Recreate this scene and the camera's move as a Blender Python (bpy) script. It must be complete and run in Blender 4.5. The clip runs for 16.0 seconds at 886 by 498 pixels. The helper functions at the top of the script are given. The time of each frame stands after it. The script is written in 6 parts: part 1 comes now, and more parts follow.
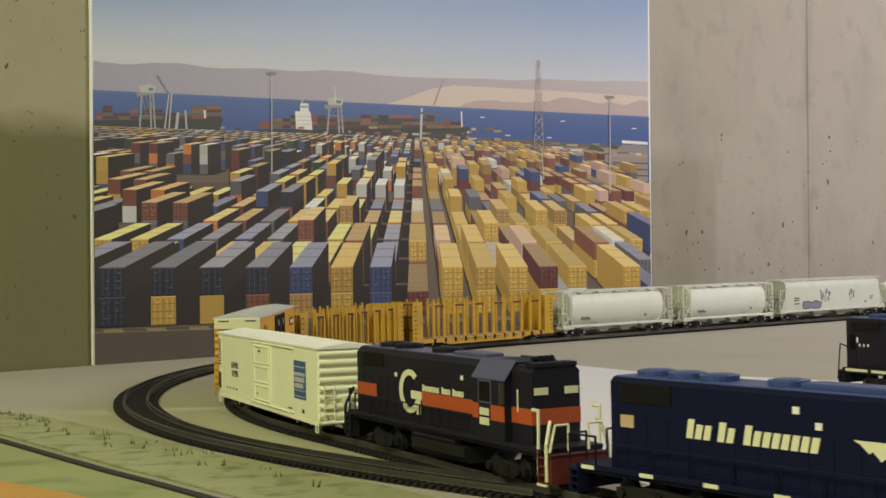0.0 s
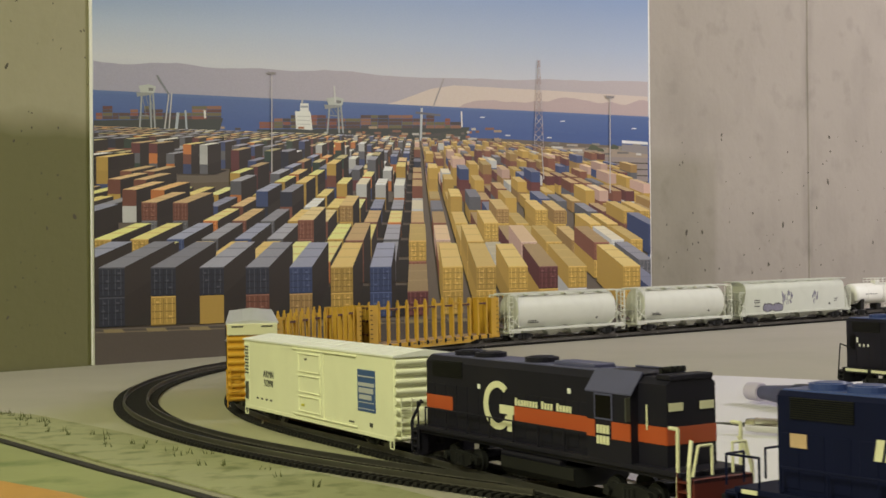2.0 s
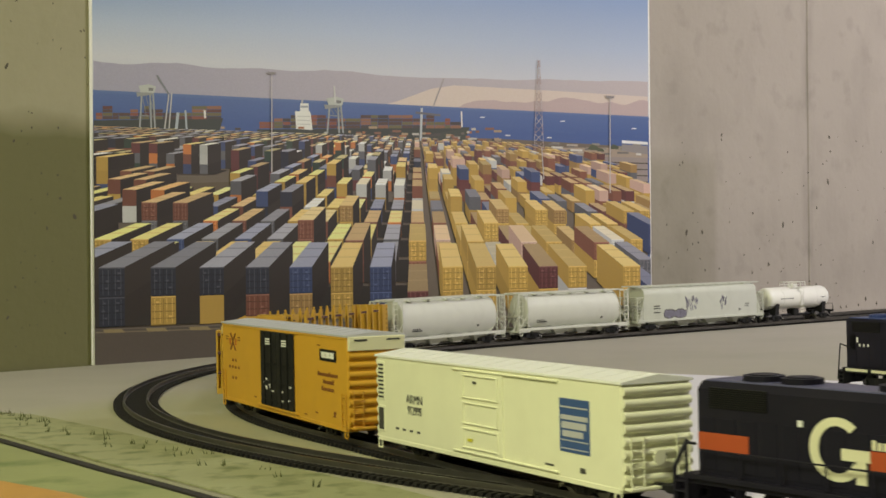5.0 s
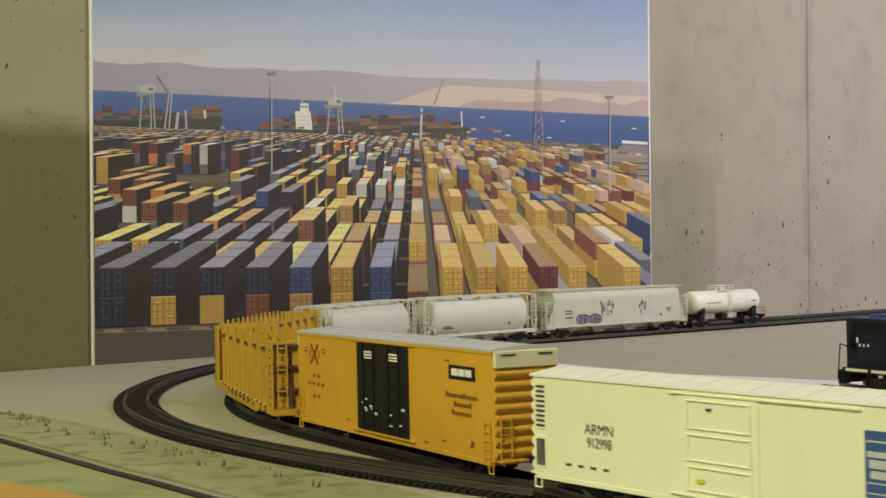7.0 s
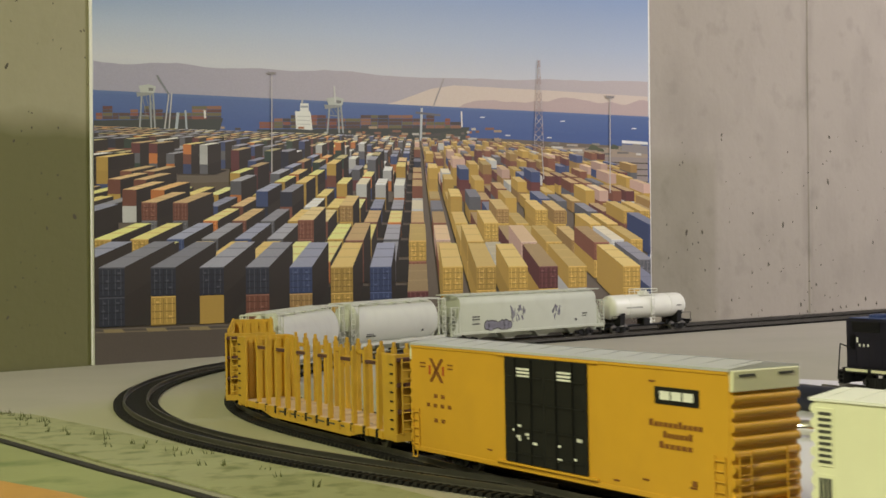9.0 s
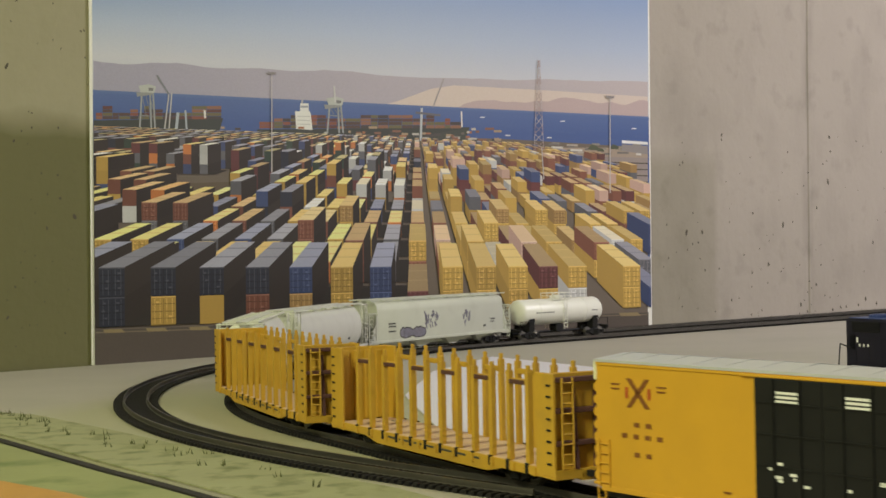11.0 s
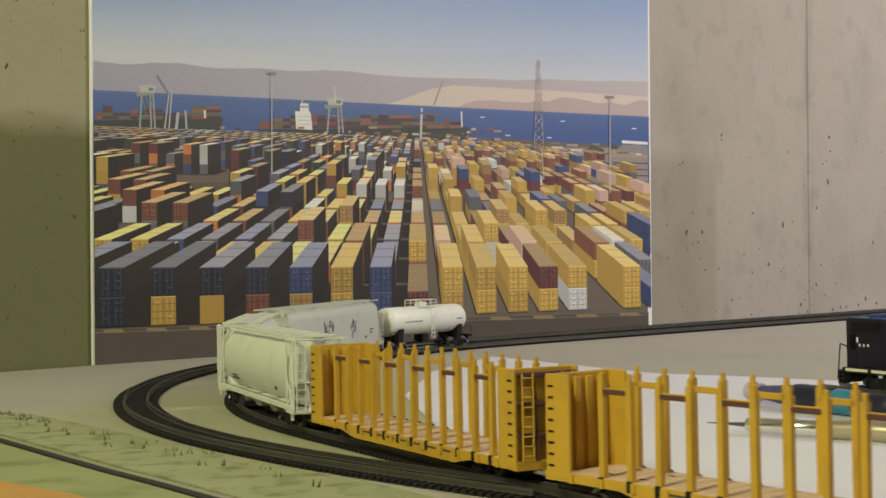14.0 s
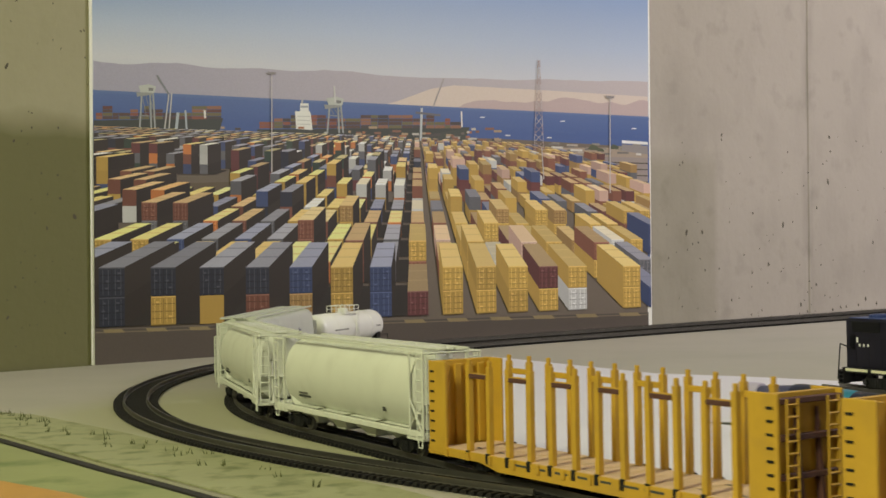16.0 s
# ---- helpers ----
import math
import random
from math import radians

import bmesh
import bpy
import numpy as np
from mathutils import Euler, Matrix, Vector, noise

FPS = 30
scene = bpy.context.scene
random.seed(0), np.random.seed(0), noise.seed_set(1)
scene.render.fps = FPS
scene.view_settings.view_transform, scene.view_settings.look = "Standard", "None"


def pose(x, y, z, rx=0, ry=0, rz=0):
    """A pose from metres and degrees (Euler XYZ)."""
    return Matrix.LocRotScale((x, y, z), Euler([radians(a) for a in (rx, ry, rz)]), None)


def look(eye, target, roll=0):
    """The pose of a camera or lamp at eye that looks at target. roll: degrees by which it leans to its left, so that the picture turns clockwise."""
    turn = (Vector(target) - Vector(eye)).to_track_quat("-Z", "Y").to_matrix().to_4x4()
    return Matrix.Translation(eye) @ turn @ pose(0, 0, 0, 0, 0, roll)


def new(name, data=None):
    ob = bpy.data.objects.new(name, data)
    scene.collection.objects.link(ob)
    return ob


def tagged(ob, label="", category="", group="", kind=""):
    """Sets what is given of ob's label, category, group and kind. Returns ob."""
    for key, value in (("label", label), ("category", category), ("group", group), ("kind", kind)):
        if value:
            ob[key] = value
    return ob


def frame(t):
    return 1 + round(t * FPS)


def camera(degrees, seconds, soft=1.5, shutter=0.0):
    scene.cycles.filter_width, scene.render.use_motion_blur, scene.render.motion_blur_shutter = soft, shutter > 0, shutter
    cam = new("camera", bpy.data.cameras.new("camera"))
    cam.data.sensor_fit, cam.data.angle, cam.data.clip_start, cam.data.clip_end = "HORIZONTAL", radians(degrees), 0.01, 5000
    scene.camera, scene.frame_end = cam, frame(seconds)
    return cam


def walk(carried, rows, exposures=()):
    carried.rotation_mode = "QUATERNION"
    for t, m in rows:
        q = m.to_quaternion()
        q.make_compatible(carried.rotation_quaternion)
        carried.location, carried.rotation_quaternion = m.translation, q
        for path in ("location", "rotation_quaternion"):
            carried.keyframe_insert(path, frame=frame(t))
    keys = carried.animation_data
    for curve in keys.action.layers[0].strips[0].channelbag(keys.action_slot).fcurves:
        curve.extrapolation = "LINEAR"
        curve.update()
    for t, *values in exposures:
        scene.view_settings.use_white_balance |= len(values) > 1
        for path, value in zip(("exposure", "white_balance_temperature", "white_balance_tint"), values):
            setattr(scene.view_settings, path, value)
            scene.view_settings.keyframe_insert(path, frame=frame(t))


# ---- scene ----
cam = camera(34.13, 16.0, soft=1.6, shutter=0.6)
EYE = (0.0, 0.0, 0.109)
VIEW = look(EYE, (0.0, 1.0, 0.1117), -0.5)
walk(cam, [(0.0, VIEW), (16.0, VIEW)], exposures=[(0.0, 0.0), (16.0, 0.0)])

# ---- light: a ceiling fluorescent over the far side, a yellow-green compact lamp over the near left ----
world = bpy.data.worlds.new("world")
world.use_nodes = True
world.node_tree.nodes["Background"].inputs[0].default_value = (1.0, 0.93, 0.85, 1)
world.node_tree.nodes["Background"].inputs[1].default_value = 0.01
scene.world = world


def area_lamp(name, eye, target, sx, sy, watts, colour):
    data = bpy.data.lights.new(name, "AREA")
    data.shape, data.size, data.size_y, data.energy, data.color = "RECTANGLE", sx, sy, watts, colour
    ob = new(name, data)
    ob.matrix_world = look(eye, target)
    return ob


area_lamp("ceiling_tube_light", (1.8, 1.5, 1.36), (1.3, 2.1, 0.0), 0.12, 1.2, 49.0, (1.0, 0.94, 1.0))
area_lamp("near_tube_light", (-0.75, -0.35, 1.38), (-0.3, 0.6, 0.0), 0.12, 1.2, 50.0, (0.99, 1.0, 0.62))

# ---- materials ----


def mat(name, colour, rough=0.6, metal=0.0, var=0.12, scale=60.0, bump=0.0, bscale=300.0, dirt=None, dscale=25.0, damount=0.3, spec=0.5):
    """A paint, plastic or metal with a coarse and a fine variation, stains and a little relief."""
    m = bpy.data.materials.new(name)
    m.use_nodes = True
    nt = m.node_tree
    b = nt.nodes["Principled BSDF"]
    b.inputs["Roughness"].default_value, b.inputs["Metallic"].default_value = rough, metal
    b.inputs["Specular IOR Level"].default_value = spec
    co = nt.nodes.new("ShaderNodeTexCoord")
    fine = nt.nodes.new("ShaderNodeTexNoise")
    fine.inputs["Scale"].default_value, fine.inputs["Detail"].default_value = scale, 6
    nt.links.new(co.outputs["Object"], fine.inputs["Vector"])
    mix = nt.nodes.new("ShaderNodeMixRGB")
    mix.inputs[1].default_value = (*[c * (1 - var) for c in colour], 1)
    mix.inputs[2].default_value = (*[min(1, c * (1 + var)) for c in colour], 1)
    nt.links.new(fine.outputs["Fac"], mix.inputs[0])
    out = mix.outputs[0]
    if dirt:
        big = nt.nodes.new("ShaderNodeTexNoise")
        big.inputs["Scale"].default_value, big.inputs["Detail"].default_value = dscale, 8
        nt.links.new(co.outputs["Object"], big.inputs["Vector"])
        ramp = nt.nodes.new("ShaderNodeMapRange")
        ramp.inputs[1].default_value, ramp.inputs[2].default_value, ramp.inputs[4].default_value = 0.5, 0.75, damount
        nt.links.new(big.outputs["Fac"], ramp.inputs[0])
        m2 = nt.nodes.new("ShaderNodeMixRGB")
        m2.inputs[2].default_value = (*dirt, 1)
        nt.links.new(ramp.outputs[0], m2.inputs[0])
        nt.links.new(out, m2.inputs[1])
        out = m2.outputs[0]
    nt.links.new(out, b.inputs["Base Color"])
    if bump:
        bn = nt.nodes.new("ShaderNodeTexNoise")
        bn.inputs["Scale"].default_value, bn.inputs["Detail"].default_value = bscale, 4
        nt.links.new(co.outputs["Object"], bn.inputs["Vector"])
        bp = nt.nodes.new("ShaderNodeBump")
        bp.inputs["Strength"].default_value, bp.inputs["Distance"].default_value = bump, 0.001
        nt.links.new(bn.outputs["Fac"], bp.inputs["Height"])
        nt.links.new(bp.outputs[0], b.inputs["Normal"])
    return m


M_REEFER = mat("cream_white_paint", (0.80, 0.80, 0.60), 0.5, var=0.04, scale=90, dirt=(0.6, 0.58, 0.42), damount=0.25)
M_ROOFWHITE = mat("white_roof_paint", (0.82, 0.82, 0.8), 0.55, var=0.04)
M_YELLOW = mat("freight_yellow_paint", (0.62, 0.33, 0.025), 0.5, var=0.05, scale=90, dirt=(0.45, 0.24, 0.03), damount=0.3)
M_STAKE = mat("weathered_yellow_paint", (0.55, 0.32, 0.03), 0.6, var=0.12, scale=120, dirt=(0.28, 0.17, 0.04), damount=0.5, dscale=60)
M_GALV = mat("galvanised_roof", (0.55, 0.55, 0.6), 0.45, 0.2, var=0.08)
M_HOPPER = mat("pale_grey_paint", (0.66, 0.67, 0.6), 0.5, var=0.05, dirt=(0.45, 0.44, 0.38), damount=0.35, dscale=40)
M_HOPPER_B = mat("grey_green_paint", (0.56, 0.58, 0.5), 0.55, var=0.05, dirt=(0.4, 0.4, 0.34), damount=0.35, dscale=40)
M_TANK = mat("white_tank_paint", (0.82, 0.82, 0.76), 0.35, var=0.04, dirt=(0.6, 0.58, 0.5), damount=0.2)
M_BLACK = mat("black_underframe", (0.010, 0.010, 0.011), 0.6, var=0.3, spec=0.3)
M_LOCOGREY = mat("charcoal_loco_paint", (0.011, 0.010, 0.020), 0.55, var=0.15, dirt=(0.028, 0.024, 0.030), damount=0.3, spec=0.2)
M_LOCOROOF = mat("blue_grey_roof", (0.075, 0.075, 0.16), 0.5, var=0.2)
M_ORANGE = mat("orange_red_stripe", (0.42, 0.075, 0.022), 0.5, var=0.1)
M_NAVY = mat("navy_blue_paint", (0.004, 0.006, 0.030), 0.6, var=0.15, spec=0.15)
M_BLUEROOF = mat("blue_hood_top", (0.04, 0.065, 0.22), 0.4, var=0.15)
M_CREAM = mat("cream_lettering", (0.72, 0.70, 0.5), 0.5, var=0.04)
M_WHITE = mat("white_marking", (0.8, 0.8, 0.78), 0.5, var=0.04)
M_BLUE = mat("blue_marking", (0.04, 0.09, 0.26), 0.5, var=0.1)
M_TAG = mat("yellow_tag", (0.6, 0.55, 0.03), 0.5, var=0.05)
M_PRINTGREY = mat("dark_grey_marking", (0.06, 0.06, 0.055), 0.6, var=0.1)
M_BROWN = mat("brown_marking", (0.2, 0.07, 0.015), 0.6, var=0.1)
M_RED = mat("red_end_steps", (0.11, 0.018, 0.014), 0.5, var=0.1)
M_WOOD = mat("bare_plank_deck", (0.55, 0.38, 0.24), 0.7, var=0.2, scale=140, dirt=(0.35, 0.22, 0.13), damount=0.4, dscale=80)
M_STEEL = mat("worn_wheel_steel", (0.22, 0.21, 0.2), 0.45, 0.8, var=0.2)
M_RAIL = mat("dull_nickel_rail", (0.18, 0.17, 0.155), 0.34, 0.8, var=0.3)
M_TIE = mat("black_plastic_tie", (0.012, 0.011, 0.011), 0.75, var=0.3, scale=200, bump=0.3, spec=0.25)
M_DARKBROWN = mat("dark_brown_steel", (0.09, 0.035, 0.03), 0.7, var=0.3, scale=200)
M_BED = mat("black_plastic_roadbed", (0.010, 0.009, 0.009), 0.8, var=0.3, scale=300, bump=0.5, spec=0.25)
M_GLASS = mat("dark_cab_window", (0.002, 0.002, 0.003), 0.3, spec=0.15)
M_GRAFFITI = mat("violet_grey_spray", (0.22, 0.21, 0.27), 0.6, var=0.3, scale=300)
M_TABLE = mat("painted_grey_board", (0.40, 0.375, 0.325), 0.7, var=0.07, scale=12, bump=0.15, bscale=120, dirt=(0.30, 0.29, 0.23), dscale=6, damount=0.6)


def overspray(m, centre, near, far, colour):
    """Thin green paint sprayed in a ring round the curve, with a ragged edge."""
    nt = m.node_tree
    b = nt.nodes["Principled BSDF"]
    old = b.inputs["Base Color"].links[0].from_socket
    co = nt.nodes.new("ShaderNodeTexCoord")
    mp = nt.nodes.new("ShaderNodeMapping")
    mp.inputs["Location"].default_value, mp.inputs["Scale"].default_value = (-centre[0], -centre[1], 0), (1, 1, 0)
    nt.links.new(co.outputs["Object"], mp.inputs[0])
    length = nt.nodes.new("ShaderNodeVectorMath")
    length.operation = "LENGTH"
    nt.links.new(mp.outputs[0], length.inputs[0])
    rag = nt.nodes.new("ShaderNodeTexNoise")
    rag.inputs["Scale"].default_value, rag.inputs["Detail"].default_value = 9, 6
    nt.links.new(co.outputs["Object"], rag.inputs["Vector"])
    add = nt.nodes.new("ShaderNodeMath")
    add.operation = "MULTIPLY_ADD"
    add.inputs[1].default_value = 0.10
    nt.links.new(rag.outputs["Fac"], add.inputs[0])
    nt.links.new(length.outputs["Value"], add.inputs[2])
    fade = nt.nodes.new("ShaderNodeMapRange")
    fade.inputs[1].default_value, fade.inputs[2].default_value, fade.inputs[3].default_value, fade.inputs[4].default_value = near, far, 0.75, 0.0
    nt.links.new(add.outputs[0], fade.inputs[0])
    mix = nt.nodes.new("ShaderNodeMixRGB")
    mix.inputs[2].default_value = (*colour, 1)
    nt.links.new(fade.outputs[0], mix.inputs[0])
    nt.links.new(old, mix.inputs[1])
    nt.links.new(mix.outputs[0], b.inputs["Base Color"])


overspray(M_TABLE, (-0.05, 0.95), 0.27, 0.34, (0.37, 0.365, 0.22))
M_PAPER = mat("white_sheet", (0.70, 0.68, 0.77), 0.6, var=0.02, scale=8)
M_GRASSBED = mat("green_painted_board", (0.31, 0.315, 0.175), 0.8, var=0.14, scale=30, bump=0.3, bscale=200, dirt=(0.10, 0.125, 0.04), dscale=60, damount=0.95)
M_GREENBOARD = mat("green_blotched_board", (0.27, 0.29, 0.13), 0.8, var=0.15, scale=18, bump=0.3, bscale=200, dirt=(0.07, 0.13, 0.03), dscale=22, damount=0.9)
M_TUFT = mat("dull_grass", (0.09, 0.1, 0.035), 0.8, var=0.3)
M_GAP = mat("dark_board_seam", (0.02, 0.018, 0.016), 0.8, var=0.3)
M_OCHRE = mat("varnished_pine", (0.5, 0.27, 0.07), 0.5, var=0.2, scale=60)
M_BORDER = mat("white_paper_border", (0.85, 0.84, 0.78), 0.6, var=0.02)
M_TEAL = mat("teal_plastic", (0.04, 0.22, 0.36), 0.35, var=0.05)
M_LILAC = mat("lilac_plastic", (0.5, 0.45, 0.62), 0.35, var=0.05)
M_DARKPL = mat("dark_blue_plastic", (0.01, 0.012, 0.03), 0.4, var=0.1)
M_CHROME = mat("polished_chrome", (0.85, 0.84, 0.8), 0.12, 1.0, var=0.03)
M_BRASS = mat("pale_gold_barrel", (0.55, 0.49, 0.36), 0.3, 0.75, var=0.05)


def concrete(name):
    """Cast concrete: blotches, damp streaks, pour marks and small dark air holes."""
    m = bpy.data.materials.new(name)
    m.use_nodes = True
    nt = m.node_tree
    b = nt.nodes["Principled BSDF"]
    b.inputs["Roughness"].default_value = 0.85
    co = nt.nodes.new("ShaderNodeTexCoord")

    def noise_node(scale, detail=6, stretch=(1, 1, 1)):
        mp = nt.nodes.new("ShaderNodeMapping")
        mp.inputs["Scale"].default_value = stretch
        nt.links.new(co.outputs["Object"], mp.inputs[0])
        n = nt.nodes.new("ShaderNodeTexNoise")
        n.inputs["Scale"].default_value, n.inputs["Detail"].default_value = scale, detail
        nt.links.new(mp.outputs[0], n.inputs["Vector"])
        return n.outputs["Fac"]

    def step(fac, lo, hi, top):
        r = nt.nodes.new("ShaderNodeMapRange")
        r.inputs[1].default_value, r.inputs[2].default_value, r.inputs[4].default_value = lo, hi, top
        nt.links.new(fac, r.inputs[0])
        return r.outputs[0]

    def over(base, fac, colour):
        x = nt.nodes.new("ShaderNodeMixRGB")
        nt.links.new(fac, x.inputs[0])
        nt.links.new(base, x.inputs[1])
        x.inputs[2].default_value = (*colour, 1)
        return x.outputs[0]

    base = nt.nodes.new("ShaderNodeMixRGB")
    base.inputs[1].default_value = (0.335, 0.300, 0.255, 1)
    base.inputs[2].default_value = (0.435, 0.392, 0.342, 1)
    nt.links.new(noise_node(4.0), base.inputs[0])
    out = over(base.outputs[0], step(noise_node(9, 8, (1, 1, 0.6)), 0.5, 0.75, 0.45), (0.25, 0.225, 0.19))
    out = over(out, step(noise_node(22, 9), 0.56, 0.72, 0.4), (0.22, 0.2, 0.165))
    out = over(out, step(noise_node(160, 4), 0.6, 0.75, 0.2), (0.25, 0.23, 0.2))
    # grime that has run down the cold joint
    sepj = nt.nodes.new("ShaderNodeSeparateXYZ")
    nt.links.new(co.outputs["Object"], sepj.inputs[0])
    off = nt.nodes.new("ShaderNodeMath")
    off.operation = "SUBTRACT"
    off.inputs[1].default_value = 1.2378
    nt.links.new(sepj.outputs["X"], off.inputs[0])
    dist = nt.nodes.new("ShaderNodeMath")
    dist.operation = "ABSOLUTE"
    nt.links.new(off.outputs[0], dist.inputs[0])
    nearj = nt.nodes.new("ShaderNodeMapRange")
    nearj.inputs[1].default_value, nearj.inputs[2].default_value, nearj.inputs[3].default_value, nearj.inputs[4].default_value = 0.0, 0.02, 1.0, 0.0
    nt.links.new(dist.outputs[0], nearj.inputs[0])
    runs = nt.nodes.new("ShaderNodeMath")
    runs.operation = "MULTIPLY"
    nt.links.new(nearj.outputs[0], runs.inputs[0])
    nt.links.new(step(noise_node(26, 6, (1.5, 1, 0.35)), 0.40, 0.72, 0.6), runs.inputs[1])
    out = over(out, runs.outputs[0], (0.16, 0.145, 0.12))
    # a darker olive zone low on the wall, ragged at its top, weaker to the right
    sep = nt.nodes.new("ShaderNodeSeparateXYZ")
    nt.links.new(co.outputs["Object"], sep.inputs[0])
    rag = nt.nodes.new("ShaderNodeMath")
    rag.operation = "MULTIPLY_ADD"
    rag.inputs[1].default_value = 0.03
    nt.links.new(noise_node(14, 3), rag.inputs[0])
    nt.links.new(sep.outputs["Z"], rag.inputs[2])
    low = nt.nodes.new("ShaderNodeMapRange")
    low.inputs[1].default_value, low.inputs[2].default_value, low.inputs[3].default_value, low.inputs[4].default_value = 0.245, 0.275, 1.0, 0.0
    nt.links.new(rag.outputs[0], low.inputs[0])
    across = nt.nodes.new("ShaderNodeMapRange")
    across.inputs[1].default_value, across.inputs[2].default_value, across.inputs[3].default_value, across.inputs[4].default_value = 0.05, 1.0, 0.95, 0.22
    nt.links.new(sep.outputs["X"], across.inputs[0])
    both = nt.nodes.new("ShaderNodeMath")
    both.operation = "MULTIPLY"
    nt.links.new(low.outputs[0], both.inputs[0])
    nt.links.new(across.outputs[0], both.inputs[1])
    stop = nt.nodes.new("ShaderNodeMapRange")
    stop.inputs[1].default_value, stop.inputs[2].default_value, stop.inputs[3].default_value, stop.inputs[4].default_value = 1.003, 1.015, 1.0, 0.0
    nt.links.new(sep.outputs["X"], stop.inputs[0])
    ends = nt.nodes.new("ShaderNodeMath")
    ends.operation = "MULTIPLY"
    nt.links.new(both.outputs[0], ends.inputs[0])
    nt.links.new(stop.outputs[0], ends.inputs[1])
    # the near lamp's yellow-green light, mixed into the colour at the left end
    lamp_tint = nt.nodes.new("ShaderNodeMapRange")
    lamp_tint.inputs[1].default_value, lamp_tint.inputs[2].default_value, lamp_tint.inputs[3].default_value, lamp_tint.inputs[4].default_value = 0.0, 0.5, 0.6, 0.0
    nt.links.new(sep.outputs["X"], lamp_tint.inputs[0])
    out = over(out, lamp_tint.outputs[0], (0.33, 0.315, 0.17))
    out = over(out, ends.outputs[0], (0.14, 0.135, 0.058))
    nt.links.new(out, b.inputs["Base Color"])
    bp = nt.nodes.new("ShaderNodeBump")
    bp.inputs["Strength"].default_value, bp.inputs["Distance"].default_value = 0.4, 0.002
    nt.links.new(noise_node(60, 8), bp.inputs["Height"])
    nt.links.new(bp.outputs[0], b.inputs["Normal"])
    return m


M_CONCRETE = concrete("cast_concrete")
M_HOLE = mat("air_hole_shadow", (0.09, 0.08, 0.06), 0.9, var=0.3)
M_FLOOR = mat("worn_floor_concrete", (0.38, 0.35, 0.31), 0.85, var=0.12, scale=9, bump=0.2, bscale=80, dirt=(0.24, 0.22, 0.19), dscale=3, damount=0.4)
M_PLASTER = mat("plain_plaster", (0.6, 0.57, 0.52), 0.8, var=0.05, scale=5)

# ---- mesh helpers ----


class Shape:
    """Collects vertices and faces of one part."""

    def __init__(self):
        self.v, self.f = [], []

    def add(self, vs, fs):
        k = len(self.v)
        self.v += [tuple(p) for p in vs]
        self.f += [tuple(i + k for i in q) for q in fs]
        return self

    def box(self, x0, x1, y0, y1, z0, z1, c=0.0):
        """A block with chamfered edges."""
        if c <= 0:
            return self.add([(x, y, z) for x in (x0, x1) for y in (y0, y1) for z in (z0, z1)],
                            [(0, 1, 3, 2), (4, 6, 7, 5), (0, 4, 5, 1), (2, 3, 7, 6), (0, 2, 6, 4), (1, 5, 7, 3)])
        ring = []
        for z, i in ((z0, c), (z0 + c, 0), (z1 - c, 0), (z1, c)):
            a, b, d, e = x0 + i, x1 - i, y0 + i, y1 - i
            g = c if i == 0 else c * 0.5
            ring.append([(a + g, d, z), (b - g, d, z), (b, d + g, z), (b, e - g, z), (b - g, e, z), (a + g, e, z), (a, e - g, z), (a, d + g, z)])
        vs = [p for r in ring for p in r]
        fs = [tuple(range(7, -1, -1)), tuple(range(24, 32))]
        for r in range(3):
            for i in range(8):
                j = (i + 1) % 8
                fs.append((r * 8 + i, r * 8 + j, r * 8 + 8 + j, r * 8 + 8 + i))
        return self.add(vs, fs)

    def cyl(self, a, b, r0, r1=None, n=12):
        """A round bar from a to b."""
        a, b = Vector(a), Vector(b)
        r1 = r0 if r1 is None else r1
        q = (b - a).to_track_quat("Z", "Y")
        vs = []
        for p, r in ((a, r0), (b, r1)):
            for i in range(n):
                g = 2 * math.pi * i / n
                vs.append(p + q @ Vector((r * math.cos(g), r * math.sin(g), 0)))
        fs = [(i, (i + 1) % n, n + (i + 1) % n, n + i) for i in range(n)]
        return self.add(vs, fs + [tuple(range(n - 1, -1, -1)), tuple(range(n, 2 * n))])

    def rod(self, points, r, n=6):
        for a, b in zip(points, points[1:]):
            self.cyl(a, b, r, n=n)
        return self

    def prism(self, profile, x0, x1):
        """A section in y, z drawn along x."""
        n = len(profile)
        vs = [(x, y, z) for x in (x0, x1) for y, z in profile]
        fs = [(i, (i + 1) % n, n + (i + 1) % n, n + i) for i in range(n)]
        return self.add(vs, fs + [tuple(range(n - 1, -1, -1)), tuple(range(n, 2 * n))])

    def loft(self, sections, close=True):
        """Skin through rings of equal length."""
        n = len(sections[0])
        vs = [p for s in sections for p in s]
        fs = []
        for k in range(len(sections) - 1):
            for i in range(n):
                j = (i + 1) % n
                fs.append((k * n + i, k * n + j, k * n + n + j, k * n + n + i))
        if close:
            m = (len(sections) - 1) * n
            fs += [tuple(range(n - 1, -1, -1)), tuple(range(m, m + n))]
        return self.add(vs, fs)

    def slab(self, outline, z0, z1):
        """A ground plan in x, y with thickness."""
        n = len(outline)
        vs = [(x, y, z) for z in (z0, z1) for x, y in outline]
        fs = [(i, (i + 1) % n, n + (i + 1) % n, n + i) for i in range(n)]
        return self.add(vs, fs + [tuple(range(n - 1, -1, -1)), tuple(range(n, 2 * n))])

    def plate(self, outline, y0, y1):
        """An outline in x, z with thickness along y."""
        n = len(outline)
        vs = [(x, y, z) for y in (y0, y1) for x, z in outline]
        fs = [(i, (i + 1) % n, n + (i + 1) % n, n + i) for i in range(n)]
        return self.add(vs, fs + [tuple(range(n - 1, -1, -1)), tuple(range(n, 2 * n))])


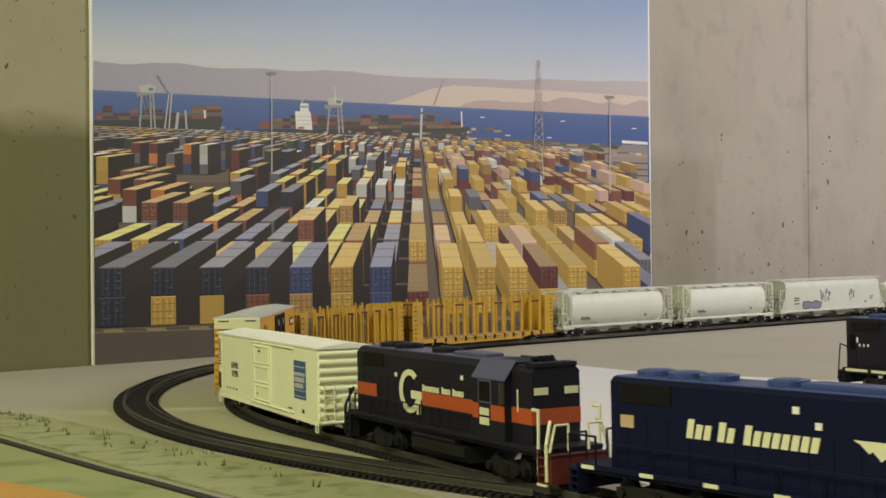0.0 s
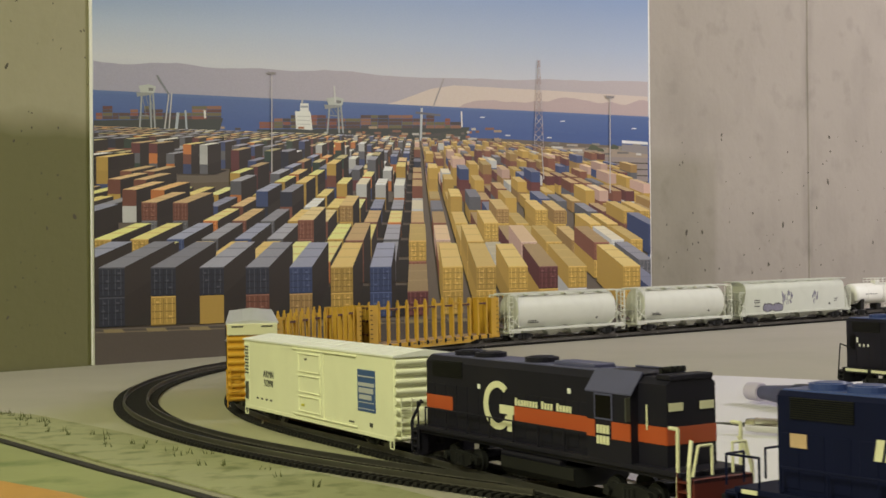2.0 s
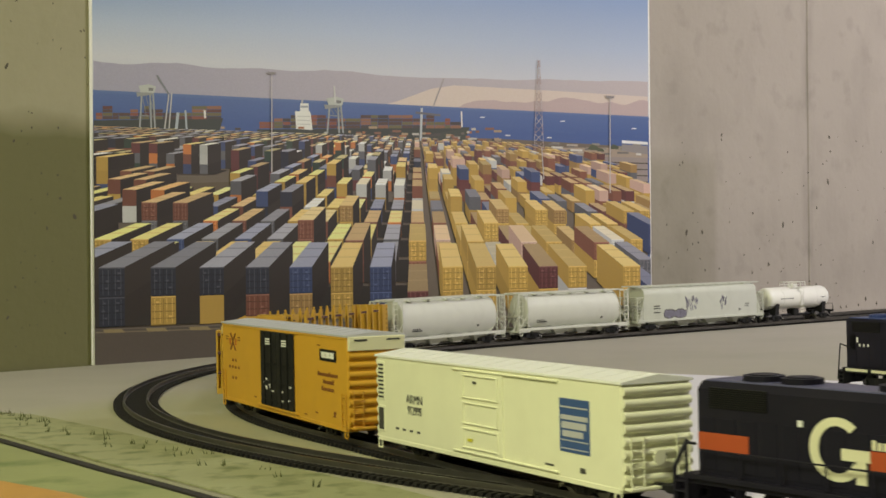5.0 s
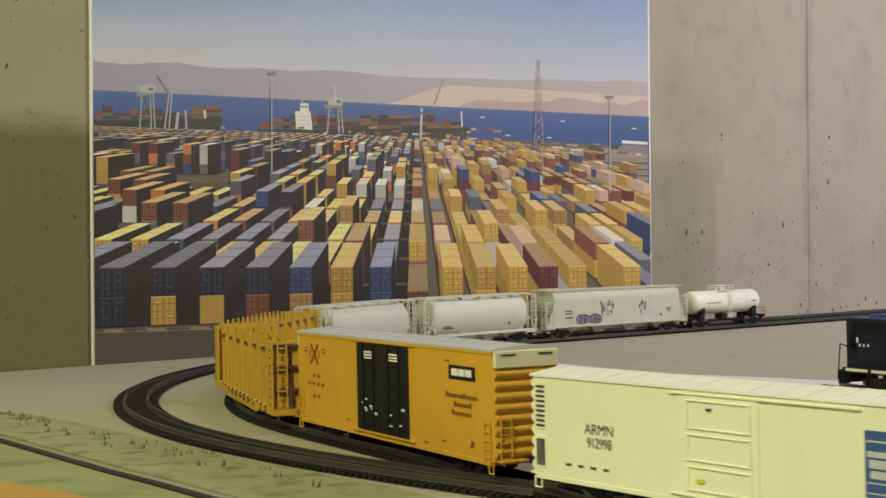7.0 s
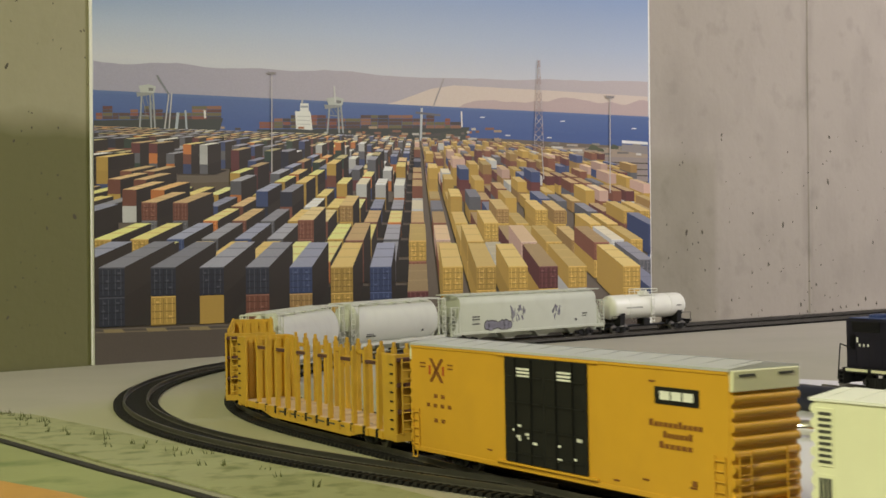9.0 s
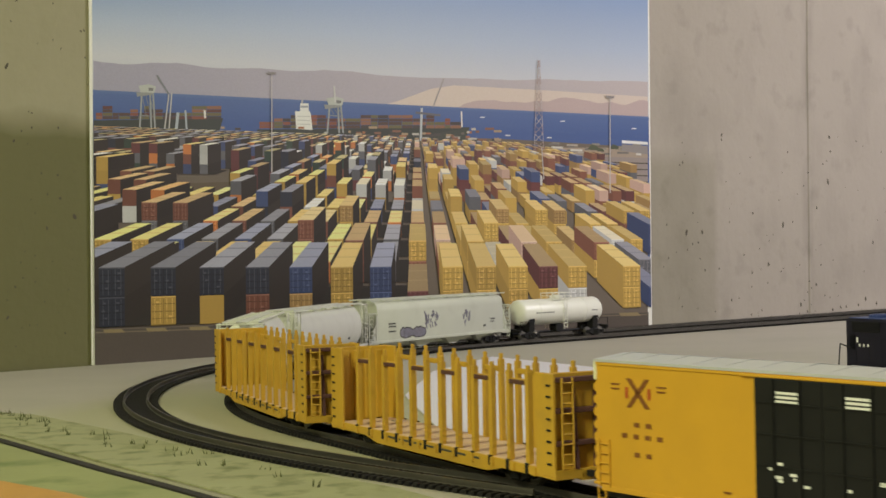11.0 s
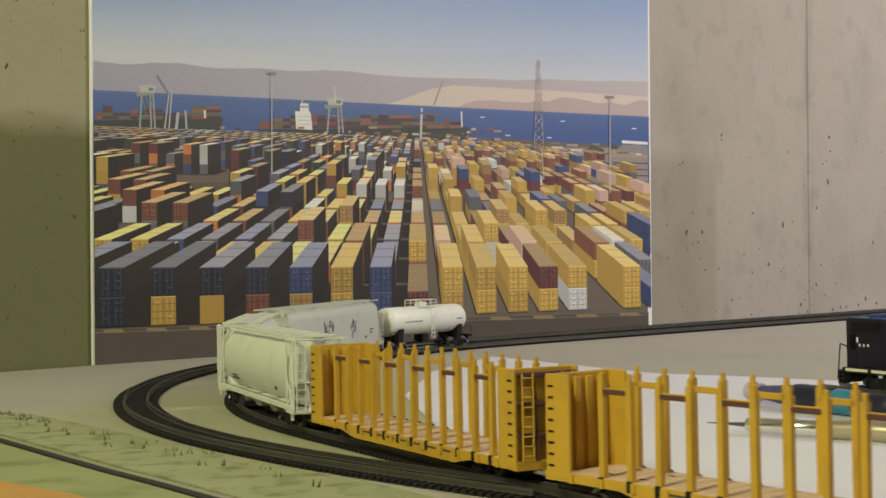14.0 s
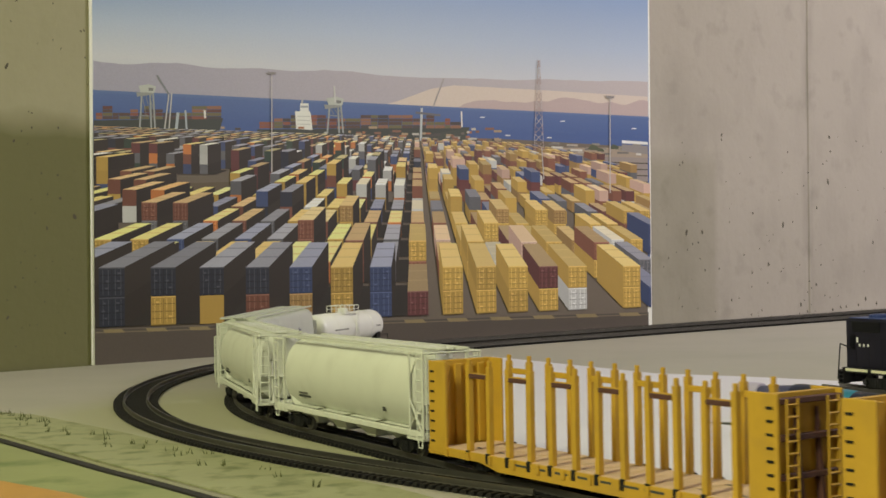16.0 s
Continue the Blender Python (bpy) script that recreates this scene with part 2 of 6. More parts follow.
def part(name, shape, material, parent=None, label="", smooth=False):
    me = bpy.data.meshes.new(name)
    me.from_pydata(shape.v, [], shape.f)
    bm = bmesh.new()
    bm.from_mesh(me)
    bmesh.ops.recalc_face_normals(bm, faces=bm.faces[:])
    bm.to_mesh(me)
    bm.free()
    if smooth:
        me.shade_smooth()
        me.set_sharp_from_angle(angle=radians(40))
    me.materials.append(material)
    ob = new(name, me)
    if parent:
        ob.parent = parent
    if label:
        tagged(ob, label)
    return ob


def thing(name, label, category, group="", kind=""):
    return tagged(new(name), label, category, group, kind)


def lettering(text, size, material, parent, x, y, z, side=-1, name="lettering", squeeze=1.0):
    """Raised writing on a car's side; reads from the side that y points to."""
    cu = bpy.data.curves.new(name, "FONT")
    cu.body, cu.size, cu.extrude, cu.align_x = text, size, 0.0001, "CENTER"
    tmp = bpy.data.objects.new(name, cu)
    scene.collection.objects.link(tmp)
    bpy.context.view_layer.update()
    me = bpy.data.meshes.new_from_object(tmp.evaluated_get(bpy.context.evaluated_depsgraph_get()))
    bpy.data.objects.remove(tmp)
    me.materials.clear()
    me.materials.append(material)
    turn = Matrix.Translation((x, y, z)) @ Matrix.Rotation(0 if side < 0 else math.pi, 4, "Z") @ Matrix.Rotation(math.pi / 2, 4, "X") @ Matrix.Diagonal((squeeze, 1, 1, 1))
    me.transform(turn)
    ob = new(name, me)
    ob.parent = parent
    return ob


# ---- the lines of the tracks ----
TRACK_TOP = 0.0055   # rail height in a car's own space
RAIL_TOP = 0.0052    # rail height over the table
TILT = -0.6405       # the board is not quite level: degrees by which it rises to the right
BOARD = pose(0, 0, 0, 0, TILT, 0)
BENDS = (0.0, 0.08, 0.2, 0.35, 0.5, 0.65, 0.75, 0.85, 0.95, 1.05, 1.15, 1.25, 1.4, 1.6)


def bent_line(x, y, heading, bends, s0=-1.4, s1=2.3, step=0.005):
    """A track's middle line: straight up to s = 0, then bent by the curvatures at BENDS. Rows of s, x, y, heading."""
    ss = np.arange(s0, s1, step)
    kap = np.where(ss < 0, 0.0, np.interp(ss, BENDS, bends))
    h = np.concatenate([[0.0], np.cumsum((kap[1:] + kap[:-1]) / 2 * step)])
    i0 = int(np.argmin(abs(ss)))
    h = h - h[i0] + heading
    hm = (h[1:] + h[:-1]) / 2
    px = np.concatenate([[0.0], np.cumsum(np.cos(hm) * step)])
    py = np.concatenate([[0.0], np.cumsum(np.sin(hm) * step)])
    return ss, px - px[i0] + x, py - py[i0] + y, h


LINE = bent_line(0.1079, 1.7077, 3.8315, (0.479, 1.369, 1.694, 1.442, 1.420, 1.629, 1.736, 1.677, 0.578, -0.854, 0.957, 1.082, -0.5, 0.0))
LOOP = bent_line(-0.0086, 1.7155, 3.8293, (1.439, 1.518, 1.586, 1.614, 1.566, 1.448, 1.417, 1.485, 1.336, 1.0, 0.721, 0.51, 0.336, 0.174))


def along(line, s):
    """Place and heading s metres past the start of the curve (before it the line is straight)."""
    ss, px, py, h = line
    return Vector((float(np.interp(s, ss, px)), float(np.interp(s, ss, py)))), float(np.interp(s, ss, h))


# ---- room ----
WALL_AT, WALL_TURN = (-0.3652, 1.4929), 40.15
FLOOR_Z = -0.95
CEIL_Z = 1.45


def on_wall(a, out, z):
    """A pose on the back wall: a metres along it, out metres in front."""
    g = radians(WALL_TURN)
    return pose(WALL_AT[0] + a * math.cos(g) + out * math.sin(g), WALL_AT[1] + a * math.sin(g) - out * math.cos(g), z, 0, 0, WALL_TURN)


def build_room():
    # back wall in cast bays with open joints between them
    wall = thing("wall_back", "bare cast concrete wall with air holes and a cold joint", "wall", kind="structure")
    wall.matrix_world = on_wall(0, 0, 0)
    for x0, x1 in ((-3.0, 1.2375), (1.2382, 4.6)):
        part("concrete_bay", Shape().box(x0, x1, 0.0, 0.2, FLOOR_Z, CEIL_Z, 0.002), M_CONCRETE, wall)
    part("joint_filler", Shape().box(1.2338, 1.2418, 0.004, 0.19, FLOOR_Z, CEIL_Z), M_HOLE, wall, "dark recessed joint")
    rnd = random.Random(4)
    holes = Shape()
    for k in range(260):
        left = k < 90
        a = rnd.uniform(-0.16, 0.0) if left else rnd.uniform(0.86, 1.62)
        z = rnd.random() ** (2.6 if not left else 1.1) * (0.30 if not left else 0.42)
        r = rnd.choice((0.0006, 0.0008, 0.001, 0.0013, 0.002)) * (0.9 if left else 1.25) * rnd.uniform(0.5, 1.0)
        e, g, n = rnd.uniform(0.8, 2.4), rnd.uniform(-0.6, 0.6), 7
        ring = []
        for i in range(n):
            q = 2 * math.pi * i / n
            u, w = r * math.cos(q) * rnd.uniform(0.7, 1.2), r * e * math.sin(q) * rnd.uniform(0.7, 1.2)
            ring.append((a + u * math.cos(g) - w * math.sin(g), z + u * math.sin(g) + w * math.cos(g)))
        holes.add([(x, -0.0004, zz) for x, zz in ring] + [(x, 0.001, zz) for x, zz in ring],
                  [tuple(range(n))] + [(i, (i + 1) % n, n + (i + 1) % n, n + i) for i in range(n)])
    tagged(part("air_holes", holes, M_HOLE, wall, "small dark air holes"), kind="stuff")
    # plain walls that close the room
    for nm, box in (("wall_left", (-2.2, -2.0, -2.4, 2.2)), ("wall_right", (3.2, 3.4, -2.4, 5.4)), ("wall_front", (-2.2, 3.4, -2.6, -2.4))):
        tagged(part(nm, Shape().box(*box, FLOOR_Z, CEIL_Z), M_PLASTER), "plain plastered basement wall", "wall", kind="structure")
    tagged(part("floor", Shape().box(-2.6, 3.6, -2.6, 5.6, FLOOR_Z - 0.1, FLOOR_Z), M_FLOOR), "grey concrete basement floor", "floor", kind="structure")
    tagged(part("ceiling", Shape().box(-2.6, 3.6, -2.6, 5.6, CEIL_Z, CEIL_Z + 0.1), M_PLASTER), "plain pale basement ceiling", "ceiling", kind="structure")


def build_table():
    table = thing("layout_table", "grey painted plywood layout table with a green front strip", "table")
    table.matrix_world = BOARD
    g = radians(WALL_TURN)

    def w(a):
        return (WALL_AT[0] + a * math.cos(g) + 0.003, WALL_AT[1] + a * math.sin(g) - 0.003)

    seam = [(-0.6393, 1.385), (-0.3287, 0.9696), (-0.2787, 0.9031), (-0.2219, 0.8233), (-0.1741, 0.7563), (-0.1348, 0.7046), (-0.1, 0.6567), (0.01996, 0.489), (0.2437, 0.195), (0.2437, -0.7312)]
    top = [w(-0.2), *seam, (2.3, -0.75), (2.3, 2.2), w(3.2)]
    part("tabletop", Shape().slab(top, -0.02, 0.0), M_TABLE, table)
    # green scenic strip along the front of the board
    edge = [(-0.4828, 1.259), (-0.3469, 1.054), (-0.318, 1.034), (-0.2883, 1.014), (-0.264, 0.9829), (-0.2094, 0.9122), (-0.1616, 0.8458), (-0.1194, 0.7906), (-0.05127, 0.6997), (-0.02305, 0.6666), (0.04974, 0.5472)]
    inner = [(x + 0.0015, y + 0.001) for x, y in seam[:8]]
    part("green_strip", Shape().slab(edge + inner[::-1], 0.0004, 0.0012), M_GRASSBED, table, "mottled green scenic strip")
    gap = 0.0085
    front = [(x - gap * 0.75, y - gap * 0.66) for x, y in seam[:8]]
    part("front_board", Shape().slab(front + [(0.0, 0.3), (-0.32, 0.45), (-0.75, 1.0)], -0.02, -0.001), M_GREENBOARD, table, "mottled green front board")
    part("seam_filler", Shape().slab([(x - 0.0015, y - 0.001) for x, y in seam[:8]] + [(x + 0.001, y + 0.001) for x, y in front[::-1]], -0.02, -0.0004), M_GAP, table, "dark gap between the boards")
    part("edge_strip", Shape().slab([(-0.3738, 0.8722), (-0.2183, 0.7106), (-0.1751, 0.6698), (-0.1215, 0.6075), (-0.1627, 0.5592), (-0.4389, 0.7942)], -0.004, 0.0012), M_OCHRE, table, "varnished pine edging strip")
    for x, y in ((-0.1, 0.2), (2.1, -0.6), (2.1, 2.1), (-0.3, 1.2), (0.4, -0.6)):
        part("leg", Shape().box(x - 0.03, x + 0.03, y - 0.03, y + 0.03, FLOOR_Z - 0.01118 * x, -0.02, 0.003), M_OCHRE, table)
    # short dry tufts
    rnd = random.Random(7)
    tufts = Shape()
    spots = [(0.02 + rnd.random() * 0.16, 0.012, 5) for _ in range(22)] + [(0.17 + rnd.random() * 0.75, 0.05, 4) for _ in range(34)]
    for q, spread, count in spots:
        i = q * (len(edge) - 3) + 1
        k, f = int(i), i - int(i)
        x = edge[k][0] * (1 - f) + edge[k + 1][0] * f - rnd.uniform(0.002, spread) * 0.55
        y = edge[k][1] * (1 - f) + edge[k + 1][1] * f - rnd.uniform(0.002, spread) * 0.75
        for _ in range(count):
            a, hgt = rnd.uniform(0, 6.28), rnd.uniform(0.0015, 0.0045)
            bx, by = x + rnd.uniform(-1, 1) * 0.003, y + rnd.uniform(-1, 1) * 0.003
            dx, dy = math.cos(a) * 0.0005, math.sin(a) * 0.0005
            lx, ly = rnd.uniform(-1, 1) * 0.0015, rnd.uniform(-1, 1) * 0.0015
            tufts.add([(bx - dx, by - dy, 0.001), (bx + dx, by + dy, 0.001), (bx - dy, by + dx, 0.001), (bx + lx, by + ly, 0.001 + hgt)],
                      [(0, 1, 3), (1, 2, 3), (2, 0, 3), (0, 2, 1)])
    grass = part("grass_tufts", tufts, M_TUFT)
    grass.matrix_world = BOARD
    tagged(grass, "short dry grass tufts along the green strip", "grass", kind="stuff")
    # the white sheet that lies inside the curve
    sheet = part("paper_sheet", Shape().slab([(0.04974, 1.492), (0.08623, 1.427), (0.1835, 1.252), (0.2437, 1.21), (0.3201, 1.145), (0.4937, 1.006), (0.6964, 0.6036), (0.3472, 0.2411), (0.291, 0.3104), (0.1185, 0.6125), (0, 0.86), (-0.03009, 1.103), (-0.01001, 1.321)], 0.0003, 0.0009), M_PAPER)
    sheet.matrix_world = BOARD
    tagged(sheet, "smooth white sheet lying on the table inside the curve", "sheet")


def build_track(name, line, s0, s1, label, near):
    track = thing(name, label, "track", kind="structure")
    track.matrix_world = BOARD
    bed, rails = Shape(), {-1: [], 1: []}
    n = int((s1 - s0) / 0.012)
    half = 0.0160
    rings = []
    for i in range(n + 1):
        p, h = along(line, s0 + (s1 - s0) * i / n)
        nx, ny = -math.sin(h), math.cos(h)
        rings.append([(p.x + nx * o, p.y + ny * o, z) for o, z in ((-half * 0.96, 0.0002), (half * 0.96, 0.0002), (half * 0.90, 0.0012), (-half * 0.90, 0.0012))])
        for side in (-1, 1):
            rails[side].append([(p.x + nx * (side * 0.0086 + o), p.y + ny * (side * 0.0086 + o), z) for o, z in
                                ((-0.0012, 0.0022), (0.0012, 0.0022), (0.0004, 0.0027), (0.00045, RAIL_TOP - 0.0006), (0.00045, RAIL_TOP), (-0.00045, RAIL_TOP), (-0.00045, RAIL_TOP - 0.0006), (-0.0004, 0.0027))])
    part("roadbed", Shape().loft(rings), M_BED, track, "black plastic roadbed")
    for side in (-1, 1):
        part("rail", Shape().loft(rails[side]), M_RAIL, track)
    # cross ties: single ones where the line comes nearest, the rest as one piece
    tie = Shape().box(-0.0014, 0.0014, -0.0164, 0.0164, 0.0003, 0.0024, 0.0003)
    rest, first = Shape(), None
    count = int((s1 - s0) / 0.0052)
    for i in range(count):
        s = s0 + (i + 0.5) * 0.0052
        p, h = along(line, s)
        if near[0] < s < near[1]:
            if first is None:
                first = part("tie", tie, M_TIE, track)
                ob = first
            else:
                ob = new("tie", first.data)
                ob.parent = track
            ob.matrix_local = pose(p.x, p.y, 0, 0, 0, math.degrees(h))
        else:
            c, sn = math.cos(h), math.sin(h)
            rest.add([(p.x + c * x - sn * y, p.y + sn * x + c * y, z) for x, y, z in tie.v], tie.f)
    tagged(part("far_ties", rest, M_TIE, track), kind="stuff")
    return track


build_room()
build_table()
build_track("track_inner", LINE, -1.2, 2.1, "model railway track with black ties on a black bed", (0.0, 1.35))
build_track("track_outer", LOOP, -1.2, 1.24, "model railway loop track with black ties on a black bed", (-0.1, 1.24))
SIDING = bent_line(0.2963, 1.0746, radians(-63.1), [0.0] * len(BENDS))
build_track("track_siding", SIDING, -0.012, 0.27, "short siding track under the standing locomotive", (0.0, 0.25))


# ---- the printed harbour poster on the wall ----
PRINT_W, PRINT_H = 0.932, 0.66
VIEW_TO_PAPER = (0.6356, -0.00511, 0.00169, -0.0393, -0.55336, 0.36521, -0.31617, 0.00358)
VP_A, VP_Z = 0.4544, 0.2886


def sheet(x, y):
    """Camera-view pixels (163 to 1143 across, 0 to 640 down) to metres on the paper."""
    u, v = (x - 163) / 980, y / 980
    a, b, c, d, e, f, g, h = VIEW_TO_PAPER
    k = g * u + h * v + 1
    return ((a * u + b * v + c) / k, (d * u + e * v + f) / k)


def ray_to_wall(a, z):
    """Slides points along the camera's sight lines: print metres to wall metres."""
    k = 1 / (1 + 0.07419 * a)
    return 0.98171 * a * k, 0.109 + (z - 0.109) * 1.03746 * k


class Ink:
    """Flat printed shapes, each a hair above the one before."""

    def __init__(self):
        self.v, self.f, self.c, self.out = [], [], [], 0.0

    def clip(self, pts):
        for axis, lim, sign in ((0, 0.0, 1), (0, PRINT_W, -1), (1, 0.0, 1), (1, PRINT_H, -1)):
            res = []
            for i, p in enumerate(pts):
                q = pts[i - 1]
                pin, qin = sign * (p[axis] - lim) >= 0, sign * (q[axis] - lim) >= 0
                if pin != qin:
                    t = (lim - q[axis]) / (p[axis] - q[axis])
                    res.append((q[0] + t * (p[0] - q[0]), q[1] + t * (p[1] - q[1])))
                if pin:
                    res.append(p)
            pts = res
            if len(pts) < 3:
                return []
        return pts

    def poly(self, pts, colour, lift=True):
        pts = self.clip([tuple(p) for p in pts])
        if not pts:
            return
        self.out += 1.0e-6 if lift else 0.0
        k = len(self.v)
        self.v += [(a, -self.out, z) for a, z in pts]
        self.f.append(tuple(range(k, k + len(pts))))
        self.c += [(*colour, 1)] * len(pts)

    def bands(self, rows, x0=0.0, x1=PRINT_W):
        """Level bands with colours that run into one another: rows of (height at left, at right, colour)."""
        self.out += 4e-6
        n = 12
        for (la, ra, ca), (lb, rb, cb) in zip(rows, rows[1:]):
            for i in range(n):
                f0, f1 = i / n, (i + 1) / n
                q = [(x0 + (x1 - x0) * f, l + (r - l) * f) for f, l, r in ((f0, la, ra), (f1, la, ra), (f1, lb, rb), (f0, lb, rb))]
                k = len(self.v)
                self.v += [(a, -self.out, z) for a, z in q]
                self.f.append((k, k + 1, k + 2, k + 3))
                self.c += [(*ca, 1)] * 2 + [(*cb, 1)] * 2

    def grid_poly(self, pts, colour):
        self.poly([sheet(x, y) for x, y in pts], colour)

    def line(self, x0, y0, x1, y1, wide, colour, wide1=None):
        dx, dy = x1 - x0, y1 - y0
        n = math.hypot(dx, dy)
        ux, uy = -dy / n / 2, dx / n / 2
        w1 = wide if wide1 is None else wide1
        self.grid_poly([(x0 + ux * wide, y0 + uy * wide), (x1 + ux * w1, y1 + uy * w1), (x1 - ux * w1, y1 - uy * w1), (x0 - ux * wide, y0 - uy * wide)], colour)

    def make(self, parent):
        me = bpy.data.meshes.new("print")
        me.from_pydata([(*ray_to_wall(a, z)[:1], y, ray_to_wall(a, z)[1]) for a, y, z in self.v], [], self.f)
        at = me.color_attributes.new("ink", "FLOAT_COLOR", "CORNER")
        order = [i for face in self.f for i in face]
        at.data.foreach_set("color", np.array([[min(0.85, 1.24 * k) for k in self.c[i][:3]] + [1.0] for i in order], dtype=np.float32).ravel())
        m = mat("printed_paper", (0.5, 0.5, 0.5), 0.42, var=0.03)
        nt = m.node_tree
        a = nt.nodes.new("ShaderNodeAttribute")
        a.attribute_name = "ink"
        grain = nt.nodes.new("ShaderNodeTexNoise")
        grain.inputs["Scale"].default_value, grain.inputs["Detail"].default_value = 380, 3
        mul = nt.nodes.new("ShaderNodeMixRGB")
        mul.blend_type = "OVERLAY"
        mul.inputs[0].default_value = 0.09
        nt.links.new(a.outputs["Color"], mul.inputs[1])
        nt.links.new(grain.outputs["Fac"], mul.inputs[2])
        nt.links.new(mul.outputs[0], nt.nodes["Principled BSDF"].inputs["Base Color"])
        me.materials.append(m)
        ob = new("print", me)
        ob.parent = parent
        ob.location = (0, -0.0006, 0)
        return tagged(ob, "colour print of stacked freight containers by the sea")


PAINT = dict(n=(0.030, 0.034, 0.055), k=(0.14, 0.14, 0.16), b=(0.055, 0.08, 0.19), y=(0.50, 0.32, 0.075), r=(0.22, 0.085, 0.055), m=(0.14, 0.045, 0.045),
             o=(0.60, 0.21, 0.06), w=(0.55, 0.55, 0.55), g=(0.038, 0.065, 0.048), p=(0.60, 0.40, 0.33), t=(0.10, 0.26, 0.22), c=(0.36, 0.22, 0.08))
# the first ranks of each column: pairs of (lower, upper) paints, a dot for none
RANKS = {
    0: "nn .r .k .r nb", 1: "yn .y .b .k rn", 2: "yn .y .k .y .w", 3: "rn .y rr .r .y", 4: "cb .o .y yc .y", 5: "yy rr .y .r .b", 6: "bb .k .k .o .k",
    7: "m. ry .y .r .w", 8: "yy .r .p .r .k", 9: "yy yy .y .y yy", 10: "yy .w yy .r yk", 11: "ym yp .m yc .b", 12: "wy by .y .y yy", 13: ".. .. .. yy ..", 14: "yy yr .c yc yb",
}


def draw_yard(ink):
    rnd = random.Random(21)
    boxes = []
    step, length = 0.19, 0.172
    left_mix, right_mix = "nnkkbbrrrmmygnk", "yyyyyccrrrmkbwp"
    for r in range(46):
        q = 1 + step * r * (1 + 0.012 * r)
        for c in range(-70, 74):
            a = 0.0045 + 0.0615 * c
            here = VP_A + (a - VP_A) / q
            if not -0.06 < here < PRINT_W + 0.02 or q > 5.9:
                continue
            if c in RANKS and r < 5:
                both = RANKS[c].split()[r]
                stack = [p for p in both if p != "."]
                if stack:
                    boxes.append((q, c, stack))
                continue
            if c >= 13 and (c - 13) % 9 == 0 and r < 14:
                continue
            if 2.25 < q < 2.75 and here < 0.17:
                continue
            if q > 2.3 and here > 0.60 + (5.3 - q) * 0.115:
                continue
            lane = 0.86 if q < 3.5 else 0.93
            if rnd.random() > lane:
                continue
            pool = ("yyyrrokbw" if q < 2.3 else "rrogkbwkmn") if c < 7 + rnd.uniform(-1.5, 1.5) else right_mix
            level = rnd.choice((1, 1, 2)) if q < 2.2 else rnd.choice((1, 2, 2, 3))
            if q > 2.7 and here < 0.25:
                level = rnd.choice((2, 3, 3))
            level = min(level, 1 if q > 5.0 else 2 if q > 3.6 else 3)
            boxes.append((q, c, [rnd.choice(pool) for _ in range(level)]))
    boxes.sort(key=lambda t: (-t[0], -abs(t[1] - 7.3)))
    for q, c, stack in boxes:
        draw_stack(ink, rnd, q, c, stack, length)


def draw_stack(ink, rnd, q, c, stack, length):
    a0 = 0.0045 + 0.0615 * c
    wide = 0.0300 + 0.0105 * min(1.0, max(0.0, c / 13))
    base = 0.0373 - 0.0100 * min(1.0, max(0.0, a0 / 0.92))
    q2 = q + length

    def at(a, h, depth):
        z = base + 0.0300 * h
        along_paper = VP_A + (a - VP_A) / depth
        return (along_paper, VP_Z + (z - VP_Z) / depth + 0.033 * (along_paper - VP_A) * (1 - 1 / depth))

    left = c < 7
    near_edge, far_edge = a0, a0 + wide
    haze = min(0.45, max(0.0, (q - 2.5) * 0.055))

    def tone(col, k):
        return tuple((x * k) * (1 - haze) + h * haze for x, h in zip(col, (0.30, 0.25, 0.21)))

    # shade on the ground beside the stack
    n = len(stack)
    if left:
        ink.poly([at(far_edge, 0, q), at(far_edge + 0.030, 0, q), at(far_edge + 0.030, 0, q2), at(far_edge, 0, q2)], tone((0.024, 0.02, 0.018), 1), False)
    for h, p in enumerate(stack):
        col = PAINT[p]
        j = rnd.uniform(0.85, 1.15)
        side = tone((0.026, 0.020, 0.018), rnd.uniform(0.8, 1.2)) if left else tone(col, 0.62 * j)
        e = far_edge if left else near_edge
        if abs(c - 7) > 0:
            ink.poly([at(e, h, q), at(e, h, q2), at(e, h + 1, q2), at(e, h + 1, q)], side, False)
        front = tone(col, (0.68 if left else 0.80) * j)
        ink.poly([at(near_edge, h, q), at(far_edge, h, q), at(far_edge, h + 1, q), at(near_edge, h + 1, q)], front, h == 0)
        if q < 1.75 and not (c == 2 and h == 0):
            draw_doors(ink, rnd, at, near_edge, wide, h, q, front, c)
    top = PAINT[stack[-1]]
    grey = (0.30, 0.30, 0.36) if stack[-1] in "nkb" else (0.80, 0.66, 0.34)
    k = 0.62 if stack[-1] in "nkb" else 0.42
    lid = tuple(t * (1 - k) + g * k for t, g in zip(top, grey))
    ink.poly([at(near_edge, n, q), at(far_edge, n, q), at(far_edge, n, q2), at(near_edge, n, q2)], tone(lid, rnd.uniform(1.0, 1.75) if left else rnd.uniform(0.72, 1.15)), False)
    if q < 2.4:
        for f in (0.35, 0.7):
            d = q + length * f
            ink.poly([at(near_edge, n, d), at(far_edge, n, d), at(far_edge, n, d + 0.006), at(near_edge, n, d + 0.006)], tone(lid, 0.86), f < 0.5)


